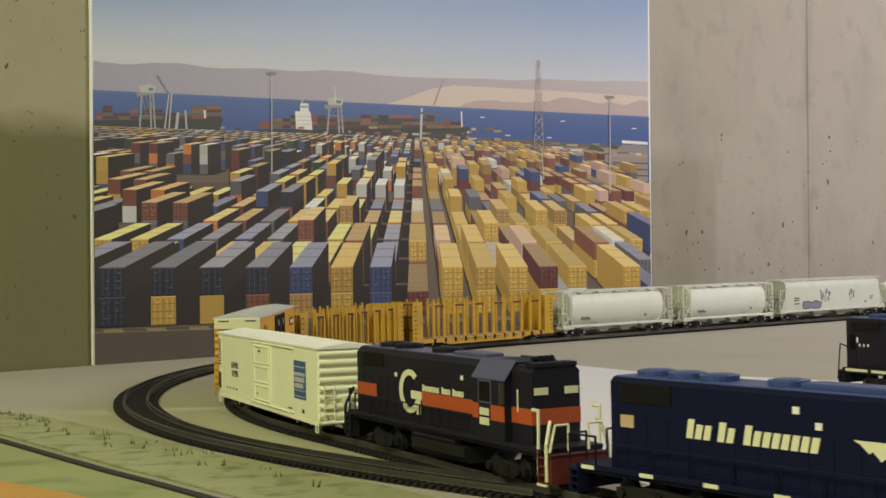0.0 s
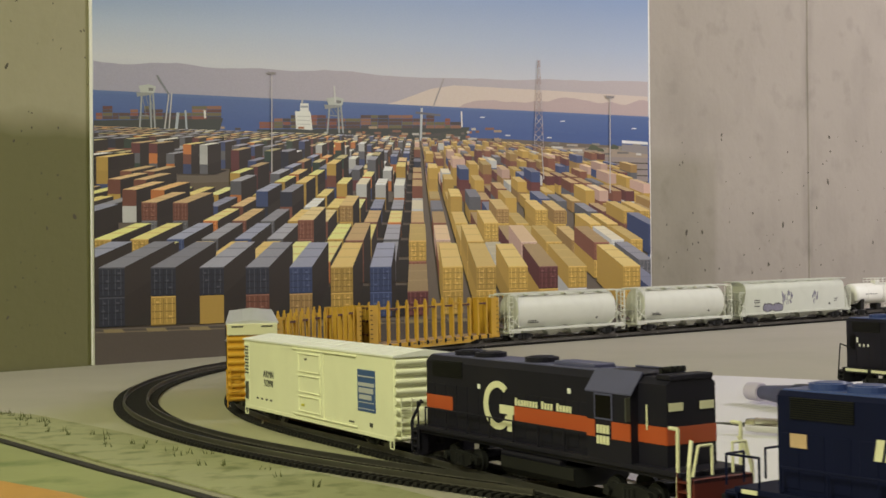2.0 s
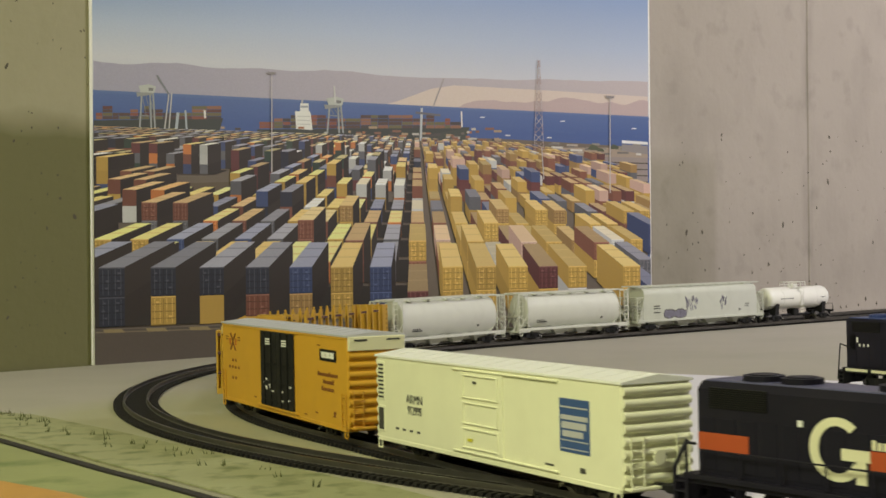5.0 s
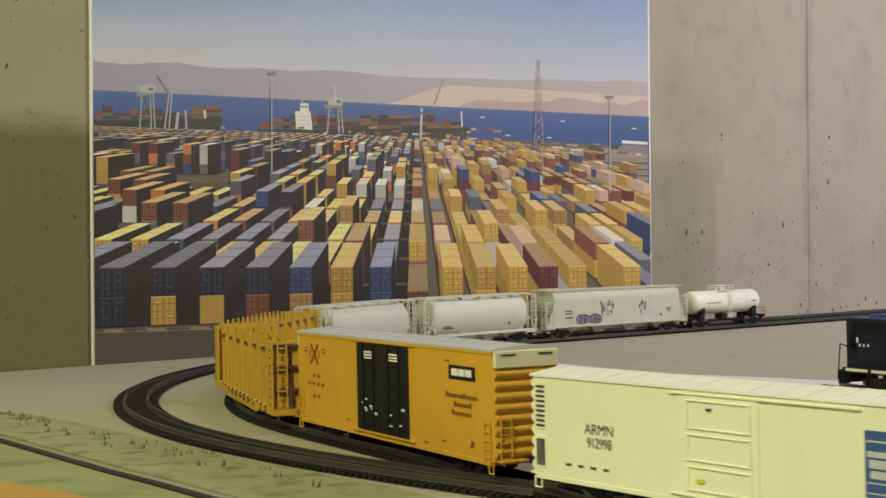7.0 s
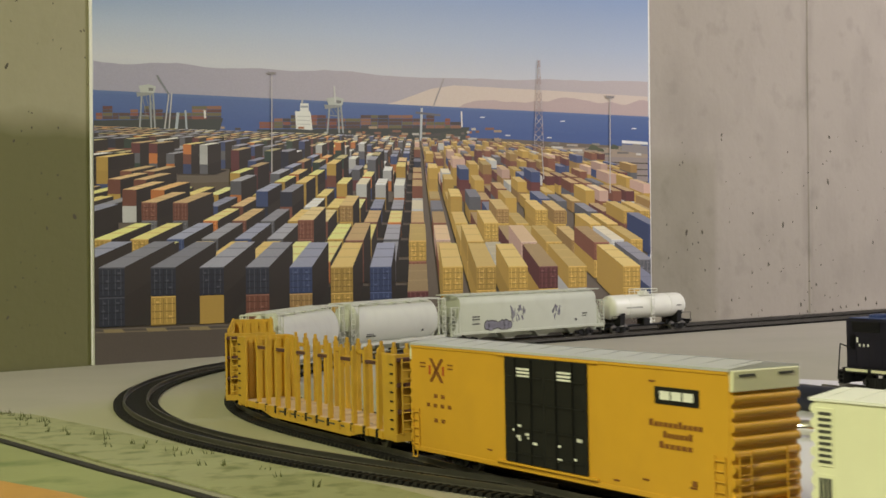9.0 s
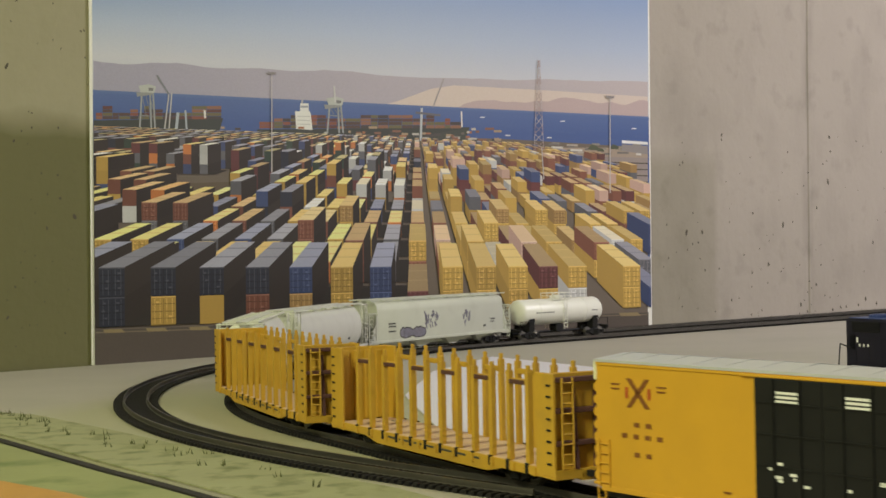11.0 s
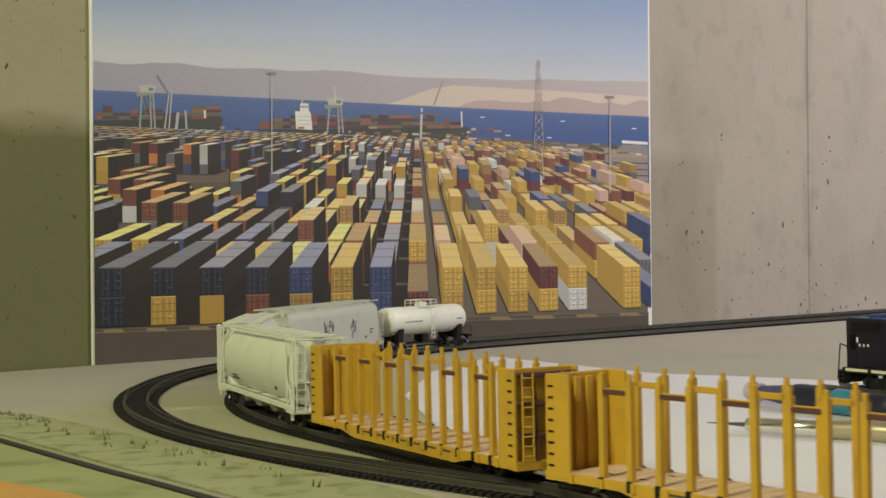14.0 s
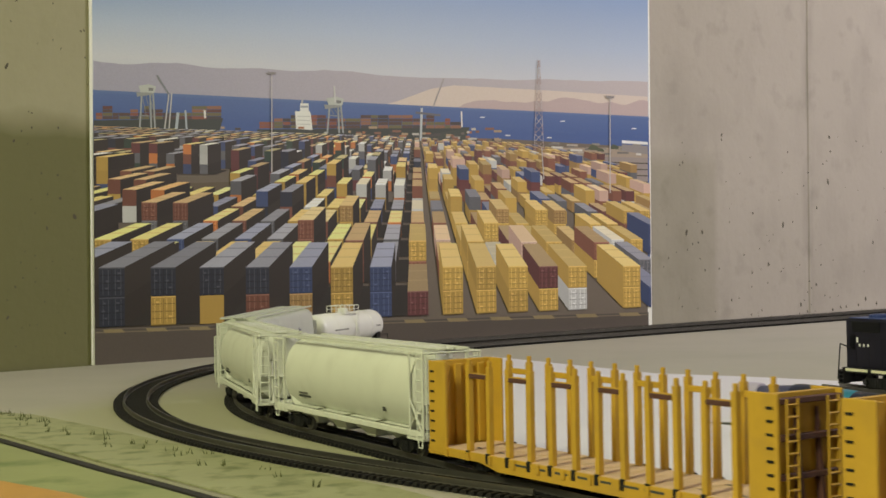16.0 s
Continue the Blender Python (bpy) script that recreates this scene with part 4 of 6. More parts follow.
        for za, zb, xa, xb in ((0.70, 0.715, 0.315, 0.405), (0.585, 0.63, 0.315, 0.405), (0.50, 0.565, 0.318, 0.40), (0.42, 0.48, 0.32, 0.39), (0.38, 0.39, 0.315, 0.405), (0.30, 0.31, 0.315, 0.405)):
            g = Shape()
            box(g, L * (xa - 0.015), L * (xb - 0.015), za, zb, 0.0005, 0)
            part("panel_bar", g, M_GALV, panel)
        x = q * L * -0.305
        lettering("ARMN", 0.0062, M_PRINTGREY, car, x, y + side * 0.00015, z0 + H * 0.475, side, squeeze=1.0)
        lettering("912998", 0.0062, M_PRINTGREY, car, x, y + side * 0.00015, z0 + H * 0.345, side, squeeze=0.8)
        g = Shape()
        box(g, L * 0.362, L * 0.378, 0.09, 0.14, 0.0003, 0)
        for k in range(4):
            box(g, L * (-0.40 + 0.035 * k), L * (-0.385 + 0.035 * k), 0.14, 0.165, 0.0002, 0)
        box(g, L * -0.03, L * -0.018, 0.81, 0.835, 0.0013, 0)
        box(g, L * 0.24, L * 0.27, 0.10, 0.12, 0.0002, 0)
        part("stencil", g, M_PRINTGREY, car)
    marks(car, "door_tag", -0.012, -0.008, z0 + H * 0.17, z0 + H * 0.22, w + 0.0012, 1, M_TAG, sides=(-1,))
    brake_gear(car, L, w)
    stirrups(car, L, w, z0, M_REEFER)
    truck(car, -L * 0.33)
    truck(car, L * 0.33)
    return car


def build_boxcar(L=0.2373, w=0.0172, z0=0.0130, z1=0.0645):
    car = thing("boxcar", "orange-yellow model boxcar with black double doors", "train car", "train cars")
    B = L / 2 - 0.0015
    H = z1 - z0
    s = Shape()
    s.box(-B, B, -w, w, z0, z1 - 0.0004, 0.0004)
    part("body", s, M_YELLOW, car)
    part("side_sill", Shape().box(-B * 0.98, B * 0.98, -w - 0.0003, w + 0.0003, z0 - 0.0015, z0 + 0.0008, 0.0002), M_YELLOW, car)
    part("top_chord", Shape().box(-B, B, -w - 0.0004, w + 0.0004, z1 - 0.0022, z1 - 0.0008, 0.0002), M_YELLOW, car)
    r = Shape()
    r.prism([(-w - 0.0005, z1 - 0.0008), (w + 0.0005, z1 - 0.0008), (w + 0.0005, z1 + 0.0003), (0, z1 + 0.0020), (-w - 0.0005, z1 + 0.0003)], -B - 0.001, B + 0.001)
    roof = part("roof", r, M_GALV, car, "silvery galvanised roof")
    rib = None
    for k in range(15):
        if rib is None:
            rib = part("roof_seam", Shape().prism([(-w - 0.0004, z1 + 0.0003), (w + 0.0004, z1 + 0.0003), (0, z1 + 0.0024)], -0.0004, 0.0004), M_GALV, roof)
            ob = rib
        else:
            ob = new("roof_seam", rib.data)
            ob.parent = roof
        ob.location = (-B + 0.004 + (2 * B - 0.008) * k / 14, 0, 0)
    for d in (-1, 1):
        ribbed_end(car, d * B, d, w * 0.97, z0 + 0.002, z1 - 0.0085, 8, M_YELLOW)
        lo, hi = sorted((d * B, d * (B + 0.0022)))
        part("end_cap", Shape().box(lo, hi, -w * 0.985, w * 0.985, z1 - 0.0083, z1 - 0.0004, 0.0004), M_CREAM, car, "cream upper end panel")
        lo, hi = sorted((d * (B + 0.0021), d * (B + 0.0025)))
        part("end_marks", Shape().box(lo, hi, -w * 0.8, -w * 0.35, z1 - 0.0028, z1 - 0.0019).box(lo, hi, w * 0.35, w * 0.8, z1 - 0.0028, z1 - 0.0019), M_PRINTGREY, car)
        coupler(car, d * L / 2, d)
        e = d * (L / 2 + 0.0014)
        for y in (-1, 1):
            ladder(car, e, y * w * 0.70, z0, z0 + H * 0.42, 6, False, 0.0058, M_YELLOW)
            ladder(car, d * (L / 2 - 0.0062), y * (w + 0.0006), z0, z0 + H * 0.38, 5, True, 0.0058, M_YELLOW)
        lo, hi = sorted((d * B, d * (L / 2 + 0.003)))
        part("end_platform", Shape().box(lo, hi, -w * 0.9, w * 0.9, z0 + 0.0002, z0 + 0.0014, 0.0002), M_YELLOW, car)
    for side in (-1, 1):
        q, y = -side, side * w

        def box(sh, xa, xb, za, zb, out, c=0.0):
            xa, xb = sorted((q * xa, q * xb))
            ya, yb = sorted((y - side * 0.0003, y + side * out))
            sh.box(xa, xb, ya, yb, z0 + H * za, z0 + H * zb, c)

        for k, (xa, xb) in enumerate(((-0.13, 0.0), (0.001, 0.13))):
            d = Shape()
            box(d, L * xa, L * xb, 0.045, 0.955, 0.0012, 0.0003)
            for z in (0.12, 0.34, 0.56, 0.78):
                box(d, L * xa + 0.002, L * xb - 0.002, z, z + 0.012, 0.0016)
            door = part("door", d, M_BLACK, car, "black sliding door")
            t = Shape()
            c = L * (xa + xb) / 2
            for z in (0.79, 0.82, 0.85):
                box(t, c - 0.005, c + 0.005, z, z + 0.018, 0.0014)
            rnd = random.Random(k + 3)
            for _ in range(7):
                x, z = c + rnd.uniform(-0.009, 0.010), rnd.uniform(0.1, 0.36)
                box(t, x, x + rnd.uniform(0.001, 0.004), z, z + 0.02, 0.0014)
            part("door_stencil", t, M_WHITE, door, "small white stencilling")
            b = Shape()
            for x in (0.3, 0.7):
                xx = L * (xa + (xb - xa) * x)
                box(b, xx - 0.0003, xx + 0.0003, 0.05, 0.95, 0.0020)
            part("lock_bar", b, M_BLACK, door)
        t = Shape()
        box(t, L * -0.16, L * 0.16, 0.02, 0.04, 0.0016, 0.0002)
        part("door_track", t, M_YELLOW, car)
        t = Shape()
        box(t, L * -0.16, L * 0.16, 0.955, 0.975, 0.0010, 0.0002)
        part("door_track", t, M_YELLOW, car)
        p = Shape()
        box(p, L * 0.315, L * 0.425, 0.70, 0.83, 0.0003)
        part("name_plate", p, M_BLACK, car, "black name panel")
        p = Shape()
        box(p, L * 0.322, L * 0.418, 0.718, 0.812, 0.00045)
        part("name_plate_field", p, M_BLACK, car)
        p = Shape()
        for k in range(3):
            xa = 0.330 + 0.029 * k
            box(p, L * xa, L * (xa + 0.025), 0.735, 0.80, 0.0007)
        part("name_blocks", p, M_WHITE, car)
        p = Shape()
        for z, xa, xb, n in ((0.53, 0.30, 0.435, 11), (0.45, 0.335, 0.41, 7), (0.37, 0.325, 0.41, 6)):
            c = (xb - xa) / n
            for k in range(n):
                tall = 0.05 if k in (0, 6) else 0.034
                box(p, L * (xa + k * c), L * (xa + (k + 0.72) * c), z, z + tall, 0.0003)
        part("slogan_bars", p, M_BROWN, car)
        p = Shape()
        for z, n in ((0.50, 2), (0.41, 4), (0.27, 2)):
            for k in range(n):
                box(p, L * (-0.43 + 0.028 * k + (0.03 if n == 2 else 0)), L * (-0.418 + 0.028 * k + (0.03 if n == 2 else 0)), z, z + 0.035, 0.0003)
        for z in (0.80, 0.835):
            for xa in (-0.455, -0.345):
                box(p, L * xa, L * (xa + 0.02), z - 0.02, z - 0.008, 0.0003)
        for xa, z in ((0.28, 0.10), (0.30, 0.86), (0.40, 0.10), (0.20, 0.05), (-0.2, 0.10)):
            box(p, L * xa, L * (xa + 0.016), z, z + 0.014, 0.0003)
        box(p, L * 0.405, L * 0.417, 0.12, 0.16, 0.0003)
        part("stencil", p, M_BROWN, car)
        # crossed rail emblem
        p = Shape()
        cx, cz = q * L * -0.39, z0 + H * 0.76
        ya, yb = sorted((y, y + side * 0.0003))
        for sgn in (-1, 1):
            a, b = 0.0052, 0.0058
            p.plate([(cx - a - 0.0013, cz - sgn * b), (cx - a + 0.0013, cz - sgn * b), (cx + a + 0.0013, cz + sgn * b), (cx + a - 0.0013, cz + sgn * b)], ya, yb)
            yb = yb + side * 0.00012
            ya, yb = sorted((ya, yb))
        part("emblem", p, M_BROWN, car, "brown crossed emblem")
        p = Shape()
        for k, (dx, dz) in enumerate(((0.0062, 0.0), (-0.0062, 0.0))):
            p.box(cx + dx - 0.0008, cx + dx + 0.0008, *sorted((y, y + side * 0.0003)), cz + dz - 0.0022, cz + dz + 0.0022)
        part("emblem_dash", p, M_ORANGE, car)
    brake_gear(car, L, w)
    stirrups(car, L, w, z0, M_YELLOW)
    truck(car, -L * 0.33)
    truck(car, L * 0.33)
    return car


def build_stake_car(L, seed):
    car = thing("stake_flatcar", "yellow model bulkhead flatcar with timber stakes, empty plank deck", "train car", "train cars")
    w, z0, zd, zt = 0.0170, 0.0112, 0.0158, 0.0570
    B = L / 2
    s = Shape()
    for y in (-1, 1):
        ya, yb = sorted((y * (w - 0.0018), y * w))
        s.plate([(-B + 0.004, zd), (B - 0.004, zd), (B - 0.004, z0 + 0.0008), (B * 0.62, z0 + 0.0006), (B * 0.5, z0 - 0.0022), (-B * 0.5, z0 - 0.0022), (-B * 0.62, z0 + 0.0006), (-B + 0.004, z0 + 0.0008)], ya, yb)
        for k in range(12):
            x = -B * 0.86 + B * 1.72 * k / 11
            ya, yb = sorted((y * (w - 0.0002), y * (w + 0.0008)))
            s.box(x - 0.0012, x + 0.0012, ya, yb, z0 + 0.0006, zd - 0.0002)
    s.box(-B, B, -0.0035, 0.0035, 0.0108, zd - 0.0012)
    s.box(-B, -B + 0.004, -w, w, z0 + 0.0006, zd)
    s.box(B - 0.004, B, -w, w, z0 + 0.0006, zd)
    part("underframe", s, M_STAKE, car)
    rnd = random.Random(seed)
    n = 30
    proto = None
    for k in range(n):
        x = -B + 0.010 + (L - 0.020) * (k + 0.5) / n
        if proto is None:
            hw = (L - 0.020) / n * 0.47
            proto = part("deck_plank", Shape().box(-hw, hw, -w + 0.001, w - 0.001, 0, 0.0012, 0.0002), M_WOOD, car, "bare wooden deck plank")
            ob = proto
        else:
            ob = new("deck_plank", proto.data)
            ob.parent = car
            tagged(ob, "bare wooden deck plank")
        ob.location = (x, 0, zd - 0.0011 + rnd.uniform(0, 0.0002))
    for d in (-1, 1):
        # bulkhead: a ribbed wall with side wings and a braced back
        lo, hi = sorted((d * (B - 0.0055), d * (B - 0.0035)))
        b = Shape().box(lo, hi, -w + 0.001, w - 0.001, zd - 0.001, zt, 0.0003)
        wall = part("bulkhead", b, M_STAKE, car)
        for y in (-0.6, -0.2, 0.2, 0.6):
            lo, hi = sorted((d * (B - 0.0068), d * (B - 0.0054)))
            part("bulkhead_rib", Shape().box(lo, hi, w * y - 0.0018, w * y + 0.0018, zd, zt - 0.002, 0.0003), M_STAKE, wall)
        for y in (-1, 1):
            ya, yb = sorted((y * (w - 0.0014), y * (w + 0.0002)))
            g = Shape()
            lo, hi = sorted((d * (B - 0.0155), d * (B - 0.0008)))
            g.box(lo, hi, ya, yb, zd - 0.003, zt, 0.0003)
            part("wing_panel", g, M_STAKE, car)
            gap = Shape()
            for k in range(8):
                z = zd + 0.002 + k * 0.0048
                xa, xb = sorted((d * (B - 0.006), d * (B - 0.0028)))
                gap.box(xa, xb, min(y * w, y * (w + 0.0006)), max(y * w, y * (w + 0.0006)), z, z + 0.0009)
            part("step_rungs", gap, M_BLACK, car, "dark rung slots")
            ladder(car, d * (B + 0.0002), y * w * 0.62, zd, zt - 0.002, 9, False, 0.0055, M_STAKE, 0.00045)
        f = Shape()
        for z in (zd + 0.010, zd + 0.024, zt - 0.004):
            lo, hi = sorted((d * (B - 0.0036), d * (B - 0.0006)))
            f.box(lo, hi, -w * 0.95, w * 0.95, z, z + 0.0022, 0.0003)
        for y in (-0.32, 0.32):
            f.plate([(d * (B - 0.0036), zd), (d * (B + 0.0002), zd), (d * (B - 0.0032), zt - 0.006), (d * (B - 0.0036), zt - 0.006)], w * y - 0.0008, w * y + 0.0008)
        part("end_brace", f, M_DARKBROWN, car, "dark end braces")
        coupler(car, d * L / 2, d)
    # upright stakes in pairs, joined by bars near the top
    pairs = 6
    for side in (-1, 1):
        for k in range(pairs):
            xc = -side * (-L * 0.320 + L * 0.137 * k)
            half = 0.0082
            ya, yb = sorted((side * (w - 0.0030), side * (w - 0.0006)))
            for e in (-1, 1):
                x = xc + e * half
                lean = rnd.uniform(-0.0004, 0.0004)
                st = Shape()
                st.loft([[(x - 0.0014 + o, ya, z), (x + 0.0014 + o, ya, z), (x + 0.0014 + o, yb, z), (x - 0.0014 + o, yb, z)] for o, z in ((0, zd - 0.003), (lean * 0.5, zd + 0.02), (lean, zt - 0.0008))])
                st.box(x - 0.0010 + lean, x + 0.0010 + lean, ya + 0.0004, yb - 0.0004, zt - 0.001, zt + 0.0022, 0.0003)
                part("stake", st, M_STAKE, car)
                part("stake_pocket", Shape().box(x - 0.0013, x + 0.0013, side * w - 0.0004, side * w + 0.0011, zd - 0.0040, zd + 0.0006, 0.0002), M_BLACK, car, "dark stake pocket")
            yc = side * (w - 0.0018)
            part("tie_bar", Shape().box(xc - half, xc + half, yc - side * 0.0006 - 0.0006, yc - side * 0.0006 + 0.0006, zt - 0.0068, zt - 0.0042, 0.0002), M_STAKE, car)
            # dark bar over the outer face of each yellow tie bar
            part("slot_bar", Shape().box(xc - half + 0.0015, xc + half - 0.0015, yc + side * 0.0008 - 0.0006, yc + side * 0.0008 + 0.0006, zt - 0.0066, zt - 0.0046, 0.0002), M_DARKBROWN, car, "dark brown cross bar")
    marks(car, "stencil", -L * 0.2, L * 0.25, zd - 0.0028, zd - 0.0012, w, 1, M_PRINTGREY, jag=0.5, seed=seed, cols=7)
    truck(car, -L * 0.33)
    truck(car, L * 0.33)
    return car


def roof_walk(car, L, w, z, material, hatches):
    s = Shape()
    for y in (-0.0034, -0.0012, 0.0012, 0.0034):
        s.box(-L / 2 + 0.004, L / 2 - 0.004, y - 0.0007, y + 0.0007, z + 0.0010, z + 0.0016)
    n = 16
    for k in range(n + 1):
        x = -L / 2 + 0.006 + (L - 0.012) * k / n
        s.box(x - 0.0005, x + 0.0005, -w * 0.78, w * 0.78, z + 0.0003, z + 0.0011)
    for y in (-w * 0.78, w * 0.78):
        s.box(-L / 2 + 0.006, L / 2 - 0.006, y - 0.0007, y + 0.0007, z + 0.0004, z + 0.0016)
    part("roof_walk", s, material, car, "pale running board with cross bars")
    for k in range(hatches):
        x = -L / 2 + 0.02 + (L - 0.04) * (k + 0.5) / hatches
        part("hatch", Shape().cyl((x, 0.0075, z - 0.0015), (x, 0.0075, z + 0.0012), 0.0032, 0.0028, n=14), material, car)


def end_cage(car, d, L, w, z0, z1, inner, material):
    """The open end frame of a hopper: corner posts, ladders, platform and braces."""
    e = d * (L / 2 - 0.0006)
    i = d * (L / 2 - inner)
    s = Shape()
    for y in (-w, w):
        s.rod([(e, y, z0), (e, y, z1)], 0.0006)
        s.rod([(i, y, z0), (i, y, z1)], 0.0006)
        s.rod([(e, y, z1), (i, y, z1)], 0.0006)
        s.rod([(e, y, z0 + 0.001), (i, y, z1 * 0.6)], 0.0005)
    s.rod([(e, -w, z1), (e, w, z1)], 0.0006)
    s.rod([(e, -w * 0.4, z0), (i, -w * 0.3, z1 * 0.75)], 0.0008)
    s.rod([(e, w * 0.4, z0), (i, w * 0.3, z1 * 0.75)], 0.0008)
    part("end_frame", s, material, car)
    lo, hi = sorted((e, i - d * 0.004))
    part("end_platform", Shape().box(lo, hi, -w, w, z0 - 0.0012, z0 + 0.0006, 0.0003), material, car)
    for y in (-1, 1):
        ladder(car, d * (L / 2 - 0.0040), y * (w + 0.0002), z0 - 0.001, z1, 8, True, 0.0058, material, 0.0004)
        ladder(car, e + d * 0.0003, y * w * 0.72, z0, z1, 8, False, 0.0056, material, 0.0004)


def build_round_hopper(L, seed):
    car = thing("cylindrical_hopper", "pale grey model hopper car with rounded body and end cages", "train car", "train cars")
    w, zc = 0.0168, 0.0385
    B = L / 2 - 0.0165

    def ring(x, k, lift=0.0):
        pts = []
        for i in range(28):
            g = 2 * math.pi * i / 28
            y, z = math.cos(g), math.sin(g)
            y = math.copysign(abs(y) ** 0.9, y)
            pts.append((x, w * k * y, zc + lift + (0.0208 if z > 0 else 0.0212) * k * z))
        return pts

    s = Shape().loft([ring(-B - 0.0030, 0.55), ring(-B - 0.0022, 0.80), ring(-B - 0.0008, 0.95), ring(-B, 1.0), ring(B, 1.0), ring(B + 0.0008, 0.95), ring(B + 0.0022, 0.80), ring(B + 0.0030, 0.55)])
    part("body", s, M_HOPPER, car, smooth=True)
    sill = Shape()
    for y in (-1, 1):
        ya, yb = sorted((y * (w - 0.0022), y * (w + 0.0004)))
        sill.box(-L / 2 + 0.003, L / 2 - 0.003, ya, yb, 0.0166, 0.0196, 0.0003)
    sill.box(-L / 2, L / 2, -0.003, 0.003, 0.0120, 0.0165)
    part("side_sill", sill, M_HOPPER, car)
    for k in range(4):
        x = -B * 0.72 + B * 1.44 * k / 3
        part("hopper_bay", Shape().loft([[(x - a, -b, z), (x + a, -b, z), (x + a, b, z), (x - a, b, z)] for a, b, z in ((0.017, 0.014, 0.0200), (0.007, 0.008, 0.0108), (0.0055, 0.0085, 0.0098))]), M_HOPPER, car)
    for d in (-1, 1):
        end_cage(car, d, L, w, 0.0160, 0.0590, 0.0150, M_HOPPER)
        coupler(car, d * L / 2, d)
        # slope sheet below the rounded end
        part("slope_sheet", Shape().prism([(-w * 0.8, 0.0), (w * 0.8, 0.0), (w * 0.8, 0.0008), (-w * 0.8, 0.0008)], -0.012, 0.012), M_HOPPER, car).matrix_local = pose(d * (L / 2 - 0.015), 0, 0.0255, 0, d * -38, 0)
    roof_walk(car, L, w, 0.0592, M_HOPPER, 5)
    for side in (-1, 1):
        q = -side
        g = Shape()
        for xa, n, z in ((-0.33, 4, 0.0275), (-0.33, 5, 0.0255)):
            for k in range(n):
                a, b = sorted((q * (L * xa + k * 0.0034), q * (L * xa + k * 0.0034 + 0.0022)))
                y0, y1 = sorted((side * (w * 0.84), side * (w * 0.895)))
                g.box(a, b, y0, y1, z, z + 0.0011)
        a, b = sorted((q * L * 0.245, q * L * 0.260))
        y0, y1 = sorted((side * w * 0.84, side * w * 0.9))
        g.box(a, b, y0, y1, 0.0262, 0.0285)
        part("stencil", g, M_PRINTGREY, car)
    stirrups(car, L, w, 0.0166, M_HOPPER)
    truck(car, -L * 0.36)
    truck(car, L * 0.36)
    return car


